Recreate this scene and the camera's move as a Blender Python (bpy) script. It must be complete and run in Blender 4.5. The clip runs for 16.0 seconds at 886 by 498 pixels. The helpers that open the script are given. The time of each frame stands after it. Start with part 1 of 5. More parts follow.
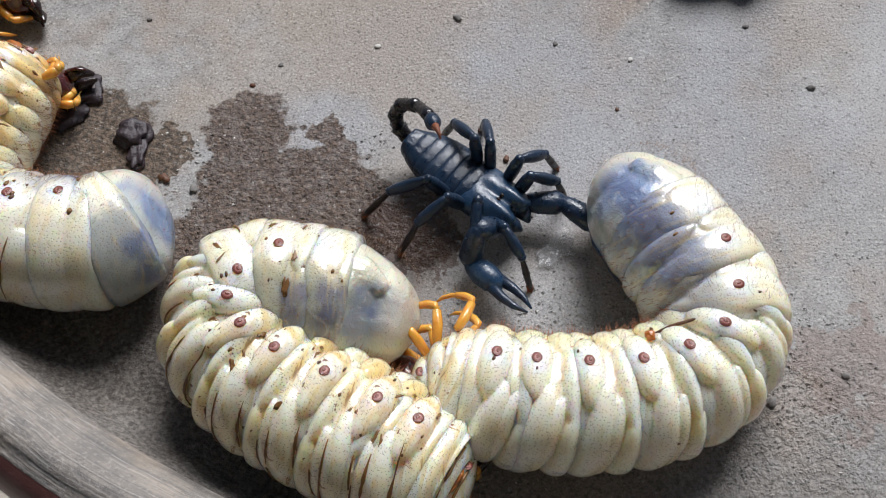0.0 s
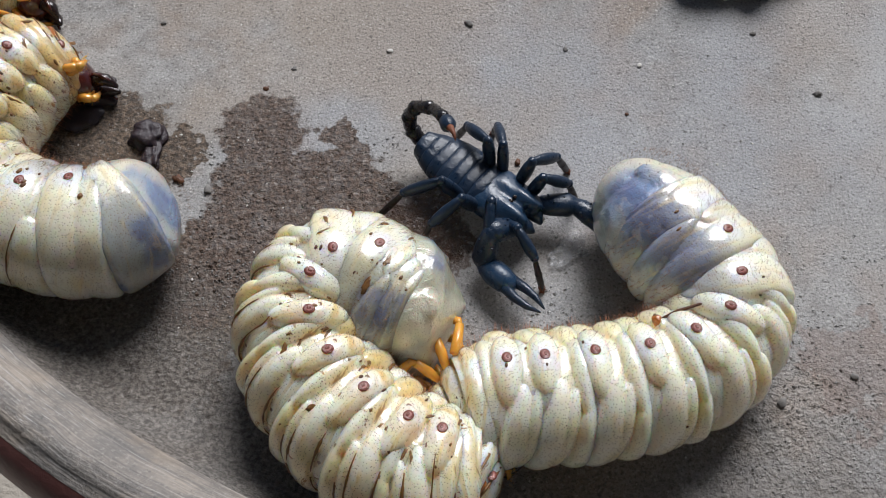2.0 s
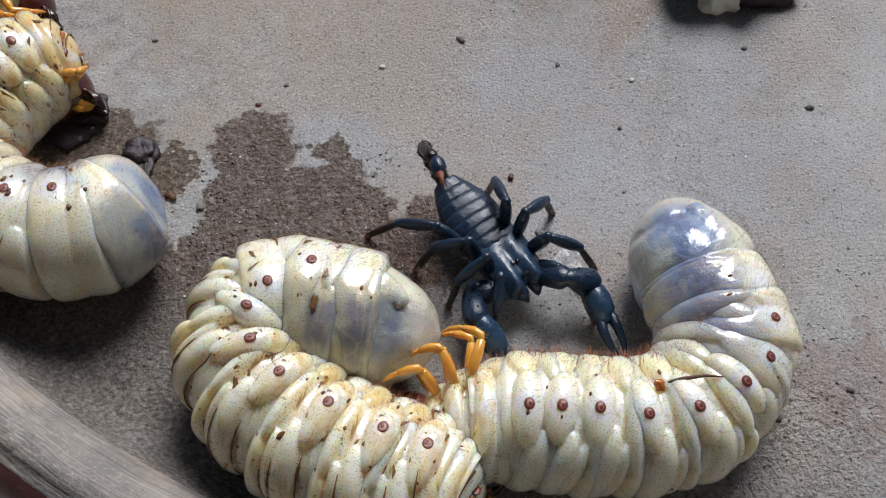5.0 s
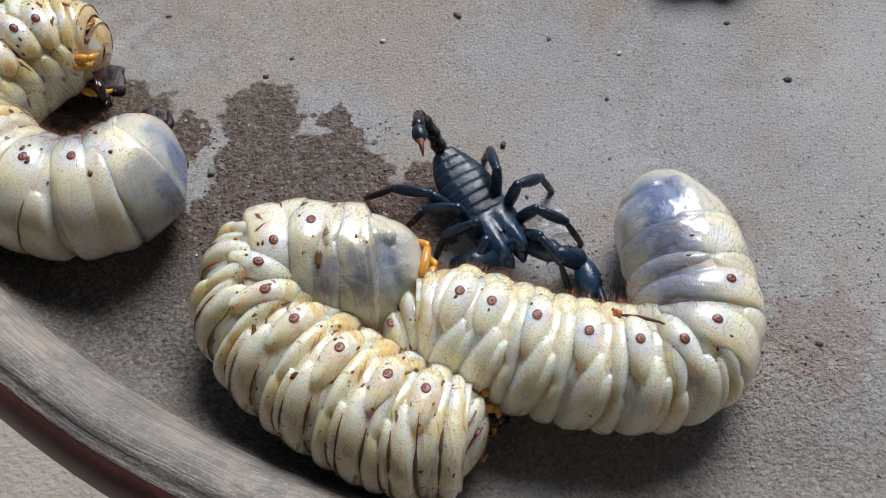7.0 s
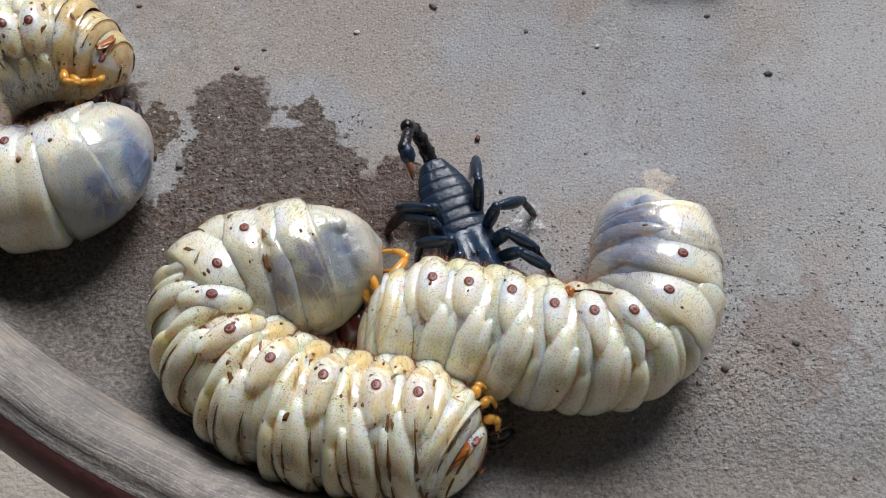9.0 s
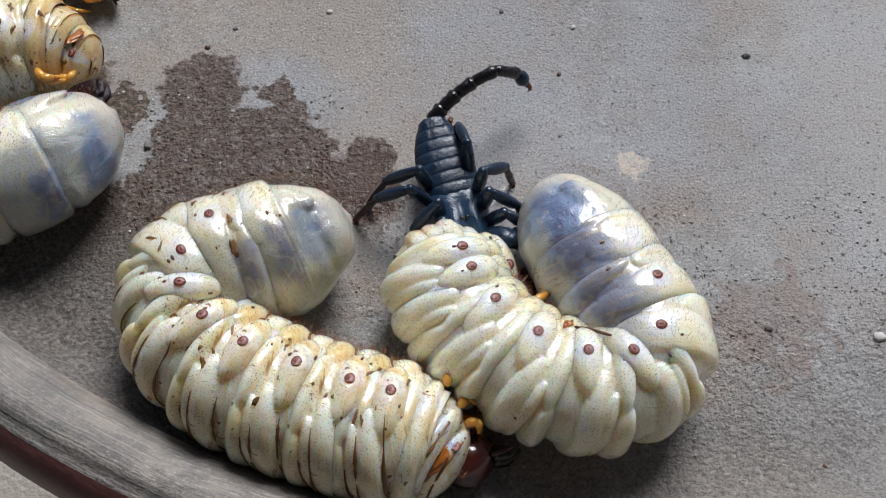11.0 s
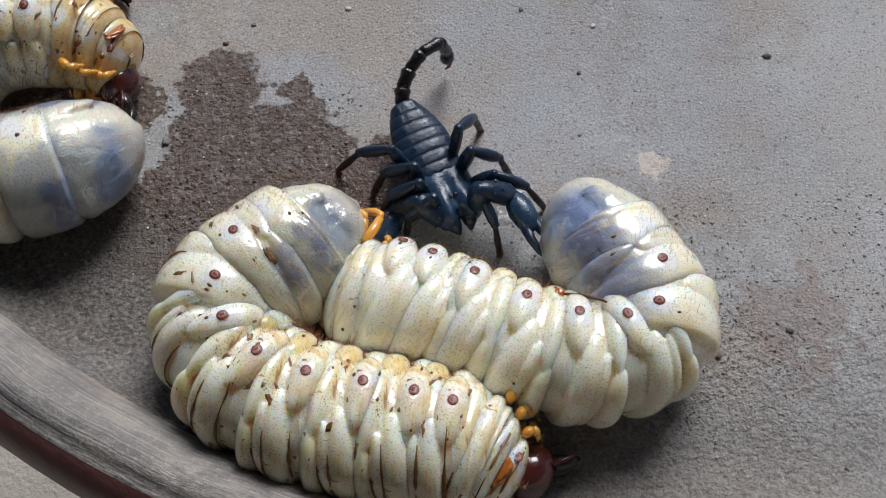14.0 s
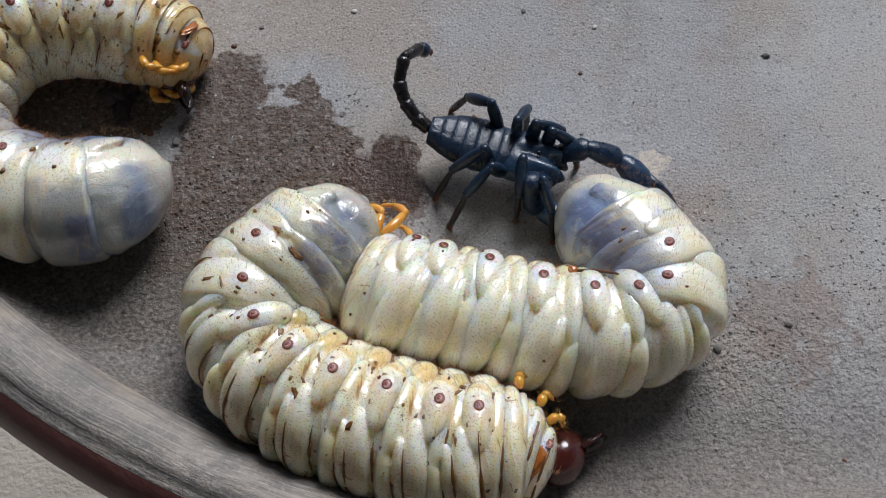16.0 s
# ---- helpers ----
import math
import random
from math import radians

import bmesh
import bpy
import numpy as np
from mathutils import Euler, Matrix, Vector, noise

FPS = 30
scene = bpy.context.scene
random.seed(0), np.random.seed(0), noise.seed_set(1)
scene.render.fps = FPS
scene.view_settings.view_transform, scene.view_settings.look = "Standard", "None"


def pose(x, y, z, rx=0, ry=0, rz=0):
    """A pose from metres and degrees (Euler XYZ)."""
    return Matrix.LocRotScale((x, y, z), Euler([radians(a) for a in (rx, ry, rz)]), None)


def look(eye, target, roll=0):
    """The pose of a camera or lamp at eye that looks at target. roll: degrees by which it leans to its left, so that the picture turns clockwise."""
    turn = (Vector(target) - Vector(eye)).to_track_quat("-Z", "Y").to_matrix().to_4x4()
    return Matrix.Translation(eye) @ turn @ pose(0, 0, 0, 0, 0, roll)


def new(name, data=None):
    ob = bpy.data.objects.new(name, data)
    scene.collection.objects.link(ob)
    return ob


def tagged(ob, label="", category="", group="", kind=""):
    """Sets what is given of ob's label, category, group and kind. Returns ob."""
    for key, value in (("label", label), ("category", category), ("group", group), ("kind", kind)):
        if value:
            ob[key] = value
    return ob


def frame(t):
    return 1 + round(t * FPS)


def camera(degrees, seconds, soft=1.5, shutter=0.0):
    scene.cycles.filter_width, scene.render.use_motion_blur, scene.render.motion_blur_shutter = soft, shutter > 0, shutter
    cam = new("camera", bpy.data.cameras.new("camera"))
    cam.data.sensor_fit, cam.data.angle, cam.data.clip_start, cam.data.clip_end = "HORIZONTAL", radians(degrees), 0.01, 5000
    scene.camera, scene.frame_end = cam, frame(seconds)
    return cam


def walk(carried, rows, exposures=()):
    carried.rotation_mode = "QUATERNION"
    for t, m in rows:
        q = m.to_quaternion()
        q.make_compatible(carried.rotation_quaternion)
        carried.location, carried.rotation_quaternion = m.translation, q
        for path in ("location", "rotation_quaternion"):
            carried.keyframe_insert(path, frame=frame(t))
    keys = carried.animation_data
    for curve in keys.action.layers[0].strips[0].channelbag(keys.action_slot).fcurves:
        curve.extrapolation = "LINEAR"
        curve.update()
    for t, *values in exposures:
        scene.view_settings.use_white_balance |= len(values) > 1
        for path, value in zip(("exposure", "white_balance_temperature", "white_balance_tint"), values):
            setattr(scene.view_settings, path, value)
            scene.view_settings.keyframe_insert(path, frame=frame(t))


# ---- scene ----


# ---- camera and its path ----
def aim(x, y, z, yaw, pitch, roll):
    """A camera pose: yaw to the left from +y, pitch up, roll as in look()."""
    return Matrix.Translation((x, y, z)) @ pose(0, 0, 0, 0, 0, yaw) @ pose(0, 0, 0, 90 + pitch) @ pose(0, 0, 0, 0, 0, roll)


cam = camera(43.55, 16.0, soft=1.0)
walk(cam, [
    (0.0, aim(0.00000, -0.13966, 0.16645, 0.000, -63.945, 0.000)),
    (0.5, aim(-0.00030, -0.14072, 0.16564, -0.253, -63.572, 0.249)),
    (1.0, aim(-0.00232, -0.14219, 0.16659, -0.834, -63.468, 0.822)),
    (1.5, aim(-0.00248, -0.14314, 0.16758, -0.737, -63.200, 0.729)),
    (2.0, aim(-0.00371, -0.14269, 0.16682, -1.077, -63.086, 1.211)),
    (2.5, aim(-0.00326, -0.14097, 0.16680, -1.067, -62.935, 1.347)),
    (3.0, aim(-0.00321, -0.14173, 0.16671, -0.961, -62.663, 1.049)),
    (5.3, aim(-0.00428, -0.14406, 0.16562, -2.102, -61.944, 1.754)),
    (5.5, aim(-0.00399, -0.14745, 0.16767, -1.059, -62.176, 0.945)),
    (6.0, aim(-0.00285, -0.15158, 0.17484, -0.390, -63.107, 0.695)),
    (6.5, aim(-0.00172, -0.15253, 0.17688, -0.691, -63.076, 0.857)),
    (7.0, aim(-0.00105, -0.15210, 0.17502, -0.501, -62.940, 0.430)),
    (7.5, aim(0.00019, -0.15149, 0.17645, -0.535, -63.114, 0.459)),
    (8.0, aim(0.00184, -0.15247, 0.17373, -0.949, -62.759, 0.768)),
    (8.5, aim(0.00278, -0.15137, 0.17245, -0.699, -62.920, 0.695)),
    (11.0, aim(0.00845, -0.14914, 0.16993, -0.945, -64.117, 1.415)),
    (11.5, aim(0.00907, -0.15021, 0.16956, -1.237, -64.030, 1.478)),
    (12.0, aim(0.00929, -0.14981, 0.16844, -1.437, -64.123, 1.651)),
    (12.5, aim(0.00859, -0.15063, 0.16933, -1.301, -64.052, 1.439)),
    (13.0, aim(0.00957, -0.15070, 0.17042, -1.052, -64.128, 1.286)),
    (13.5, aim(0.00698, -0.15044, 0.17061, -1.550, -64.105, 2.055)),
    (14.0, aim(0.00518, -0.14874, 0.16901, -0.929, -64.176, 1.814)),
    (14.5, aim(0.00547, -0.14854, 0.16745, -1.003, -64.162, 1.672)),
    (15.0, aim(0.00559, -0.14845, 0.16771, -0.596, -64.261, 1.323)),
    (15.5, aim(0.00528, -0.14908, 0.16974, 0.619, -64.336, 0.291)),
    (16.0, aim(0.00570, -0.15130, 0.17196, -0.016, -64.022, 0.794)),
], exposures=[(0.0, 0.12, 6200, 10), (1.5, -0.06, 6200, 10), (3.0, -0.10, 6200, 10), (8.5, -0.12, 6200, 10), (11.0, -0.15, 6110, 10), (13.0, -0.15, 6100, 10), (14.5, -0.25, 6070, 10), (16.0, -0.29, 6060, 10)])

# ---- daylight: soft sky, a broad veiled sun from the far side ----
SUN_ELEVATION, SUN_FROM = 46, (0.3, 1.0)
sky_world = bpy.data.worlds.new("sky")
scene.world = sky_world
sky_world.use_nodes = True
sky_nodes = sky_world.node_tree.nodes
sky_tex = sky_nodes.new("ShaderNodeTexSky")
sky_tex.sky_type, sky_tex.sun_disc = "NISHITA", False
sky_tex.sun_elevation = radians(SUN_ELEVATION)
sky_tex.sun_rotation = math.atan2(SUN_FROM[0], SUN_FROM[1])
sky_nodes["Background"].inputs["Strength"].default_value = 0.054
sky_world.node_tree.links.new(sky_tex.outputs[0], sky_nodes["Background"].inputs["Color"])
sun = new("sun", bpy.data.lights.new("sun", "SUN"))
sun.data.energy, sun.data.angle, sun.data.color = 4.5, radians(30), (1.0, 0.975, 0.95)
flat = Vector((*SUN_FROM, 0)).normalized() * math.cos(radians(SUN_ELEVATION))
sun.matrix_world = look((flat.x, flat.y, math.sin(radians(SUN_ELEVATION))), (0, 0, 0))


# ---- materials ----
class Paint:
    """A small wrapper that builds a Principled node material."""

    def __init__(self, name, rough=0.6, metal=0.0, **more):
        self.mat = bpy.data.materials.new(name)
        self.mat.use_nodes = True
        self.tree = self.mat.node_tree
        self.out = self.tree.nodes["Principled BSDF"]
        self.set("Roughness", rough).set("Metallic", metal)
        for key, value in more.items():
            self.set(key.replace("_", " "), value)
        self.place = self.node("ShaderNodeTexCoord").outputs["Object"]
        self.world = self.node("ShaderNodeNewGeometry").outputs["Position"]

    def node(self, kind, **values):
        n = self.tree.nodes.new(kind)
        for key, value in values.items():
            n.inputs[key].default_value = value
        return n

    def link(self, a, b):
        self.tree.links.new(a, b)
        return self

    def set(self, key, value):
        if hasattr(value, "is_output"):
            self.link(value, self.out.inputs[key])
        else:
            self.out.inputs[key].default_value = value
        return self

    def noise(self, scale, detail=4.0, rough=0.55, where=None, distort=0.0):
        n = self.node("ShaderNodeTexNoise", Scale=scale, Detail=detail, Roughness=rough, Distortion=distort)
        return self.link(where or self.place, n.inputs["Vector"]) and n.outputs["Fac"]

    def cells(self, scale, where=None, feature="F1"):
        n = self.node("ShaderNodeTexVoronoi", Scale=scale, Randomness=0.7)
        n.feature = feature
        self.link(where or self.place, n.inputs["Vector"])
        return n.outputs["Distance"]

    def node_shift(self, where):
        n = self.node("ShaderNodeVectorMath")
        n.inputs[1].default_value = (1.7, 3.1, 0.4)
        return self.link(where, n.inputs[0]) and n.outputs[0]

    def ramp(self, value, a, b, low=0.0, high=1.0):
        n = self.node("ShaderNodeMapRange")
        n.interpolation_type = "SMOOTHSTEP"
        self.link(value, n.inputs[0])
        for k, v in zip((1, 2, 3, 4), (a, b, low, high)):
            n.inputs[k].default_value = v
        return n.outputs[0]

    def sums(self, kind, a, b):
        n = self.node("ShaderNodeMath")
        n.operation = kind
        for k, v in ((0, a), (1, b)):
            if hasattr(v, "is_output"):
                self.link(v, n.inputs[k])
            else:
                n.inputs[k].default_value = v
        return n.outputs[0]

    def mix(self, fac, a, b):
        n = self.node("ShaderNodeMix")
        n.data_type = "RGBA"
        for k, v in ((0, fac), (6, a), (7, b)):
            if hasattr(v, "is_output"):
                self.link(v, n.inputs[k])
            else:
                n.inputs[k].default_value = v if k == 0 else (*v, 1)
        return n.outputs[2]

    def bump(self, height, strength, distance, coat=False):
        n = self.node("ShaderNodeBump", Distance=distance)
        if hasattr(strength, "is_output"):
            self.link(strength, n.inputs["Strength"])
        else:
            n.inputs["Strength"].default_value = strength
        self.link(height, n.inputs["Height"])
        if self.out.inputs["Normal"].is_linked:
            self.link(self.out.inputs["Normal"].links[0].from_socket, n.inputs["Normal"])
        return self.set("Coat Normal", n.outputs[0]).set("Normal", n.outputs[0]) if coat else self.set("Normal", n.outputs[0])


def near(p, x, y, r, wobble):
    """0 inside a rough-edged round patch of radius r metres at x, y, 1 outside."""
    n = p.node("ShaderNodeVectorMath")
    n.operation = "DISTANCE"
    p.link(p.world, n.inputs[0])
    n.inputs[1].default_value = (x, y, 0)
    return p.ramp(p.sums("ADD", n.outputs["Value"], wobble), r * 0.9, r * 1.1)


def make_clay():
    p = Paint("weathered_concrete", 0.85)
    grain, mottle, broad = p.noise(2300, 3, 0.7), p.noise(260, 5, 0.65), p.noise(38, 4)
    c = p.mix(p.ramp(broad, 0.3, 0.7), (0.275, 0.262, 0.245), (0.345, 0.34, 0.335))
    c = p.mix(p.ramp(mottle, 0.35, 0.75), c, (0.205, 0.196, 0.188))
    c = p.mix(p.ramp(p.noise(45, 4, 0.6, where=p.world), 0.46, 0.66, 0, 0.6), c, (0.29, 0.215, 0.16))
    c = p.mix(p.ramp(p.noise(170, 4, 0.65, where=p.world, distort=0.5), 0.55, 0.72, 0, 0.5), c, (0.19, 0.165, 0.15))
    c = p.mix(p.ramp(p.noise(13, 3, where=p.world), 0.45, 0.62, 0, 0.6), c, (0.36, 0.37, 0.395))
    c = p.mix(p.ramp(p.noise(19, 4, 0.6, where=p.node_shift(p.world)), 0.44, 0.62, 0, 0.6), c, (0.325, 0.265, 0.21))
    west = p.node("ShaderNodeSeparateXYZ")
    p.link(p.world, west.inputs[0])
    # Floor gets paler towards the east, with a noisy edge.
    eastward = p.sums("ADD", west.outputs["X"], p.sums("MULTIPLY", p.sums("SUBTRACT", p.noise(60, 4, 0.6, where=p.world), 0.5), 0.05))
    c = p.mix(p.ramp(eastward, 0.045, 0.085, 0, 0.5), c, (0.415, 0.41, 0.405))
    c = p.mix(p.ramp(grain, 0.54, 0.72, 0, 0.65), c, (0.60, 0.575, 0.54))
    c = p.mix(p.ramp(grain, 0.46, 0.31, 0, 0.8), c, (0.075, 0.066, 0.06))
    c = p.mix(p.ramp(p.noise(1100, 3), 0.60, 0.68, 0, 0.55), c, (0.075, 0.07, 0.066))
    c = p.mix(p.ramp(p.noise(520, 4, 0.6), 0.62, 0.72, 0, 0.5), c, (0.46, 0.45, 0.43))
    wobble = p.sums("MULTIPLY", p.sums("SUBTRACT", p.noise(300, 4, 0.55, p.world), 0.5), 0.009)
    damp = 1.0
    for x, y, r in STAIN:
        damp = p.sums("MULTIPLY", damp, near(p, x, y, r, wobble))
    wet = p.sums("SUBTRACT", 1.0, damp)
    dark = 1.0
    for x, y, r in MUCK:
        dark = p.sums("MULTIPLY", dark, near(p, x, y, r, p.sums("MULTIPLY", wobble, 1.6)))
    muck = p.mix(p.ramp(p.noise(1100, 4, 0.7), 0.38, 0.62), (0.03, 0.019, 0.012), (0.15, 0.104, 0.07))
    c = p.mix(p.ramp(dark, 0, 1, 0.9, 0), c, muck)
    soil = p.mix(p.ramp(p.noise(1300, 4, 0.7), 0.35, 0.65), (0.032, 0.018, 0.012), (0.135, 0.089, 0.064))
    c = p.mix(p.sums("MULTIPLY", wet, p.ramp(p.noise(330, 4, 0.65), 0.32, 0.6, 0.78, 1.0)), c, soil)
    mud = 1.0
    for x, y, r in MUD:
        mud = p.sums("MULTIPLY", mud, near(p, x, y, r, p.sums("MULTIPLY", p.sums("SUBTRACT", p.noise(420, 4, 0.6, p.world), 0.5), 0.012)))
    c = p.mix(p.ramp(mud, 0, 1, 0.9, 0), c, p.mix(p.noise(900, 4), (0.02, 0.009, 0.005), (0.10, 0.05, 0.027)))
    # Dark gritty silt by the western rim; further east a weaker darker ring.
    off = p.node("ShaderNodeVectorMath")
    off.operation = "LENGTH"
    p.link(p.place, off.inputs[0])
    edge_dark = p.ramp(p.sums("ADD", off.outputs["Value"], p.sums("MULTIPLY", p.sums("SUBTRACT", p.noise(110, 4, 0.6), 0.5), 0.03)), 0.128, 0.148, 0, 0.85)
    edge_dark = p.sums("MULTIPLY", edge_dark, p.ramp(west.outputs["X"], -0.03, 0.02, 1, 0.55))
    c = p.mix(edge_dark, c, p.mix(p.ramp(p.noise(1400, 4, 0.7), 0.35, 0.65), (0.06, 0.052, 0.046), (0.21, 0.19, 0.17)))
    rust = near(p, 0.064, -0.080, 0.009, p.sums("MULTIPLY", p.sums("SUBTRACT", p.noise(150, 4, 0.6, p.world), 0.5), 0.03))
    c = p.mix(p.ramp(rust, 0, 1, 0.4, 0), c, (0.21, 0.145, 0.12))
    chalk = near(p, 0.0435, -0.0495, 0.0026, p.sums("MULTIPLY", p.sums("SUBTRACT", p.noise(500, 4, 0.6, p.world), 0.5), 0.006))
    c = p.mix(p.sums("MULTIPLY", p.ramp(chalk, 0, 1, 0.8, 0), p.ramp(p.noise(700, 3), 0.35, 0.6, 0.4, 1)), c, (0.60, 0.51, 0.42))
    near_edge = p.ramp(p.sums("ADD", west.outputs["Y"], p.sums("MULTIPLY", p.noise(50, 3, where=p.world), 0.03)), -0.075, -0.045, 1, 0)
    coarse = p.sums("MAXIMUM", p.sums("MAXIMUM", wet, p.sums("SUBTRACT", 1.0, dark)), near_edge)
    c = p.mix(p.sums("MULTIPLY", coarse, p.ramp(p.noise(1000, 4, 0.65, where=p.node_shift(p.world)), 0.54, 0.64, 0, 0.45)), c, (0.07, 0.058, 0.05))
    c = p.mix(p.sums("MULTIPLY", coarse, p.ramp(p.noise(850, 4, 0.65, where=p.world), 0.56, 0.68, 0, 0.35)), c, (0.46, 0.42, 0.38))
    p.set("Base Color", c)
    p.set("Roughness", p.sums("MULTIPLY", p.ramp(damp, 0, 1, 0.6, 0.88), p.ramp(mud, 0, 1, 0.35, 1.0)))
    p.bump(p.noise(1900, 4, 0.62), p.ramp(p.noise(23, 3, where=p.world), 0.35, 0.65, 0.3, 0.6), 0.0007)
    brush = p.node("ShaderNodeVectorMath")
    brush.operation = "MULTIPLY"
    p.link(p.world, brush.inputs[0])
    brush.inputs[1].default_value = (0.09, 1.0, 1.0)
    p.bump(p.noise(1500, 3, 0.6, brush.outputs[0]), p.ramp(p.noise(40, 3, where=p.world), 0.45, 0.65, 0.0, 0.16), 0.0005)
    p.bump(p.noise(750, 4, 0.6), p.ramp(coarse, 0, 1, 0.12, 0.75), 0.0013)
    return p.bump(p.noise(120, 3), 0.10, 0.0012).mat


STAIN = ((-0.0345, -0.0345, 0.0075), (-0.0335, -0.0455, 0.0085), (-0.0270, -0.0500, 0.0110), (-0.0195, -0.0430, 0.0065), (-0.0205, -0.0360, 0.0032),
         (-0.0150, -0.0475, 0.0060), (-0.0090, -0.0540, 0.0060), (-0.0030, -0.0490, 0.0048), (-0.0040, -0.0560, 0.0060), (-0.0390, -0.0560, 0.0070),
         (-0.0200, -0.0580, 0.0090), (-0.0520, -0.0680, 0.0085), (-0.0300, -0.0600, 0.0090), (-0.0440, -0.0640, 0.0085))


MUD = ((-0.0085, -0.0535, 0.0056), (-0.0045, -0.0515, 0.0055), (-0.0025, -0.0575, 0.0055), (-0.0100, -0.0600, 0.0045))
MUCK = ((-0.0620, -0.0385, 0.0125), (-0.0500, -0.0400, 0.0060), (-0.0475, -0.0715, 0.0085), (-0.0600, -0.0720, 0.0105), (-0.0740, -0.0690, 0.0100), (-0.0440, -0.0790, 0.0080), (-0.0560, -0.0830, 0.0085), (-0.0400, -0.0700, 0.0070), (-0.0545, -0.0637, 0.0080), (-0.0626, -0.0671, 0.0090), (-0.0470, -0.0600, 0.0060))


def make_rim():
    p = Paint("worn_clay_rim", 0.7)
    far = p.node("ShaderNodeVectorMath")
    far.operation = "LENGTH"
    p.link(p.place, far.inputs[0])
    line = p.node("ShaderNodeCombineXYZ")
    p.link(p.sums("ADD", far.outputs["Value"], p.sums("MULTIPLY", p.noise(60, 3), 0.002)), line.inputs[0])
    p.link(p.sums("MULTIPLY", p.noise(14, 2), 0.012), line.inputs[1])
    streak = p.noise(1900, 4, 0.72, line.outputs[0])
    c = p.mix(p.ramp(p.noise(110, 5, 0.65), 0.35, 0.65), (0.195, 0.178, 0.162), (0.345, 0.30, 0.255))
    c = p.mix(p.ramp(streak, 0.36, 0.60, 0.6, 0), c, (0.10, 0.095, 0.095))
    c = p.mix(p.ramp(p.noise(1900, 4, 0.7), 0.52, 0.68, 0, 0.3), c, (0.50, 0.47, 0.43))
    c = p.mix(p.ramp(p.noise(900, 4, 0.7), 0.60, 0.7, 0, 0.4), c, (0.04, 0.038, 0.04))
    c = p.mix(p.ramp(p.noise(3100, 3, 0.6, line.outputs[0]), 0.56, 0.66, 0, 0.5), c, (0.47, 0.45, 0.43))
    c = p.mix(p.ramp(p.noise(45, 4, 0.6), 0.48, 0.66, 0, 0.6), c, (0.29, 0.225, 0.165))
    p.set("Base Color", c)
    p.bump(streak, 0.45, 0.0006)
    return p.bump(p.noise(900, 5), 0.5, 0.0006).mat


def make_glaze():
    p = Paint("dark_red_glaze", 0.45)
    c = p.mix(p.noise(240, 5), (0.12, 0.042, 0.038), (0.25, 0.10, 0.088))
    p.set("Base Color", p.mix(p.ramp(p.noise(900, 4), 0.6, 0.75, 0, 0.6), c, (0.12, 0.09, 0.08)))
    return p.bump(p.noise(800, 4), 0.3, 0.0005).mat


def make_soil():
    p = Paint("pale_ground", 0.9)
    p.set("Base Color", p.mix(p.noise(22, 5, 0.6, where=p.world), (0.27, 0.24, 0.20), (0.44, 0.40, 0.345)))
    return p.bump(p.noise(300, 5, where=p.world), 0.6, 0.003).mat


def pits(p, apart, turn):
    """Distance to the nearest bristle pit, laid out over the unrolled skin."""
    flat_skin = p.node("ShaderNodeCombineXYZ")
    p.link(apart.outputs["X"], flat_skin.inputs[0])
    p.link(p.sums("MULTIPLY", turn, 0.0105), flat_skin.inputs[1])
    n = p.node("ShaderNodeTexVoronoi", Scale=1750, Randomness=0.8)
    n.voronoi_dimensions = "2D"
    p.link(flat_skin.outputs[0], n.inputs["Vector"])
    return n.outputs["Distance"]


def gut_shade(p, turn, belly=False):
    """1 where thin skin lets the gut show: on the belly side, or all round but for a cream crest along the pores."""
    if belly:
        return p.ramp(p.sums("ADD", turn, p.sums("MULTIPLY", p.sums("SUBTRACT", p.noise(150, 3), 0.5), 0.7)), -0.75, -0.35, 1, 0.12)
    off = p.sums("ADD", turn, p.sums("ADD", 0.22, p.sums("MULTIPLY", p.sums("SUBTRACT", p.noise(150, 3), 0.5), 0.9)))
    return p.ramp(p.sums("ABSOLUTE", off, 0), 0.20, 0.58)


def gut_sky_colour(p, side):
    # Gut tones, with the blue of reflected sky put into the colour.
    low, deep = ((0.43, 0.45, 0.44), (0.21, 0.27, 0.41)) if side > 0 else ((0.47, 0.46, 0.35), (0.26, 0.285, 0.31))
    c = p.mix(p.ramp(p.noise(90, 2, 0.4), 0.44, 0.58), low, deep)
    c = p.mix(p.ramp(p.noise(130, 3), 0.56, 0.66, 0, 0.65 if side > 0 else 0.6), c, (0.11, 0.14, 0.27))
    return p.mix(p.ramp(p.noise(260, 3, 0.6, distort=2.0), 0.60, 0.68, 0, 0.4), c, (0.52, 0.53, 0.53))


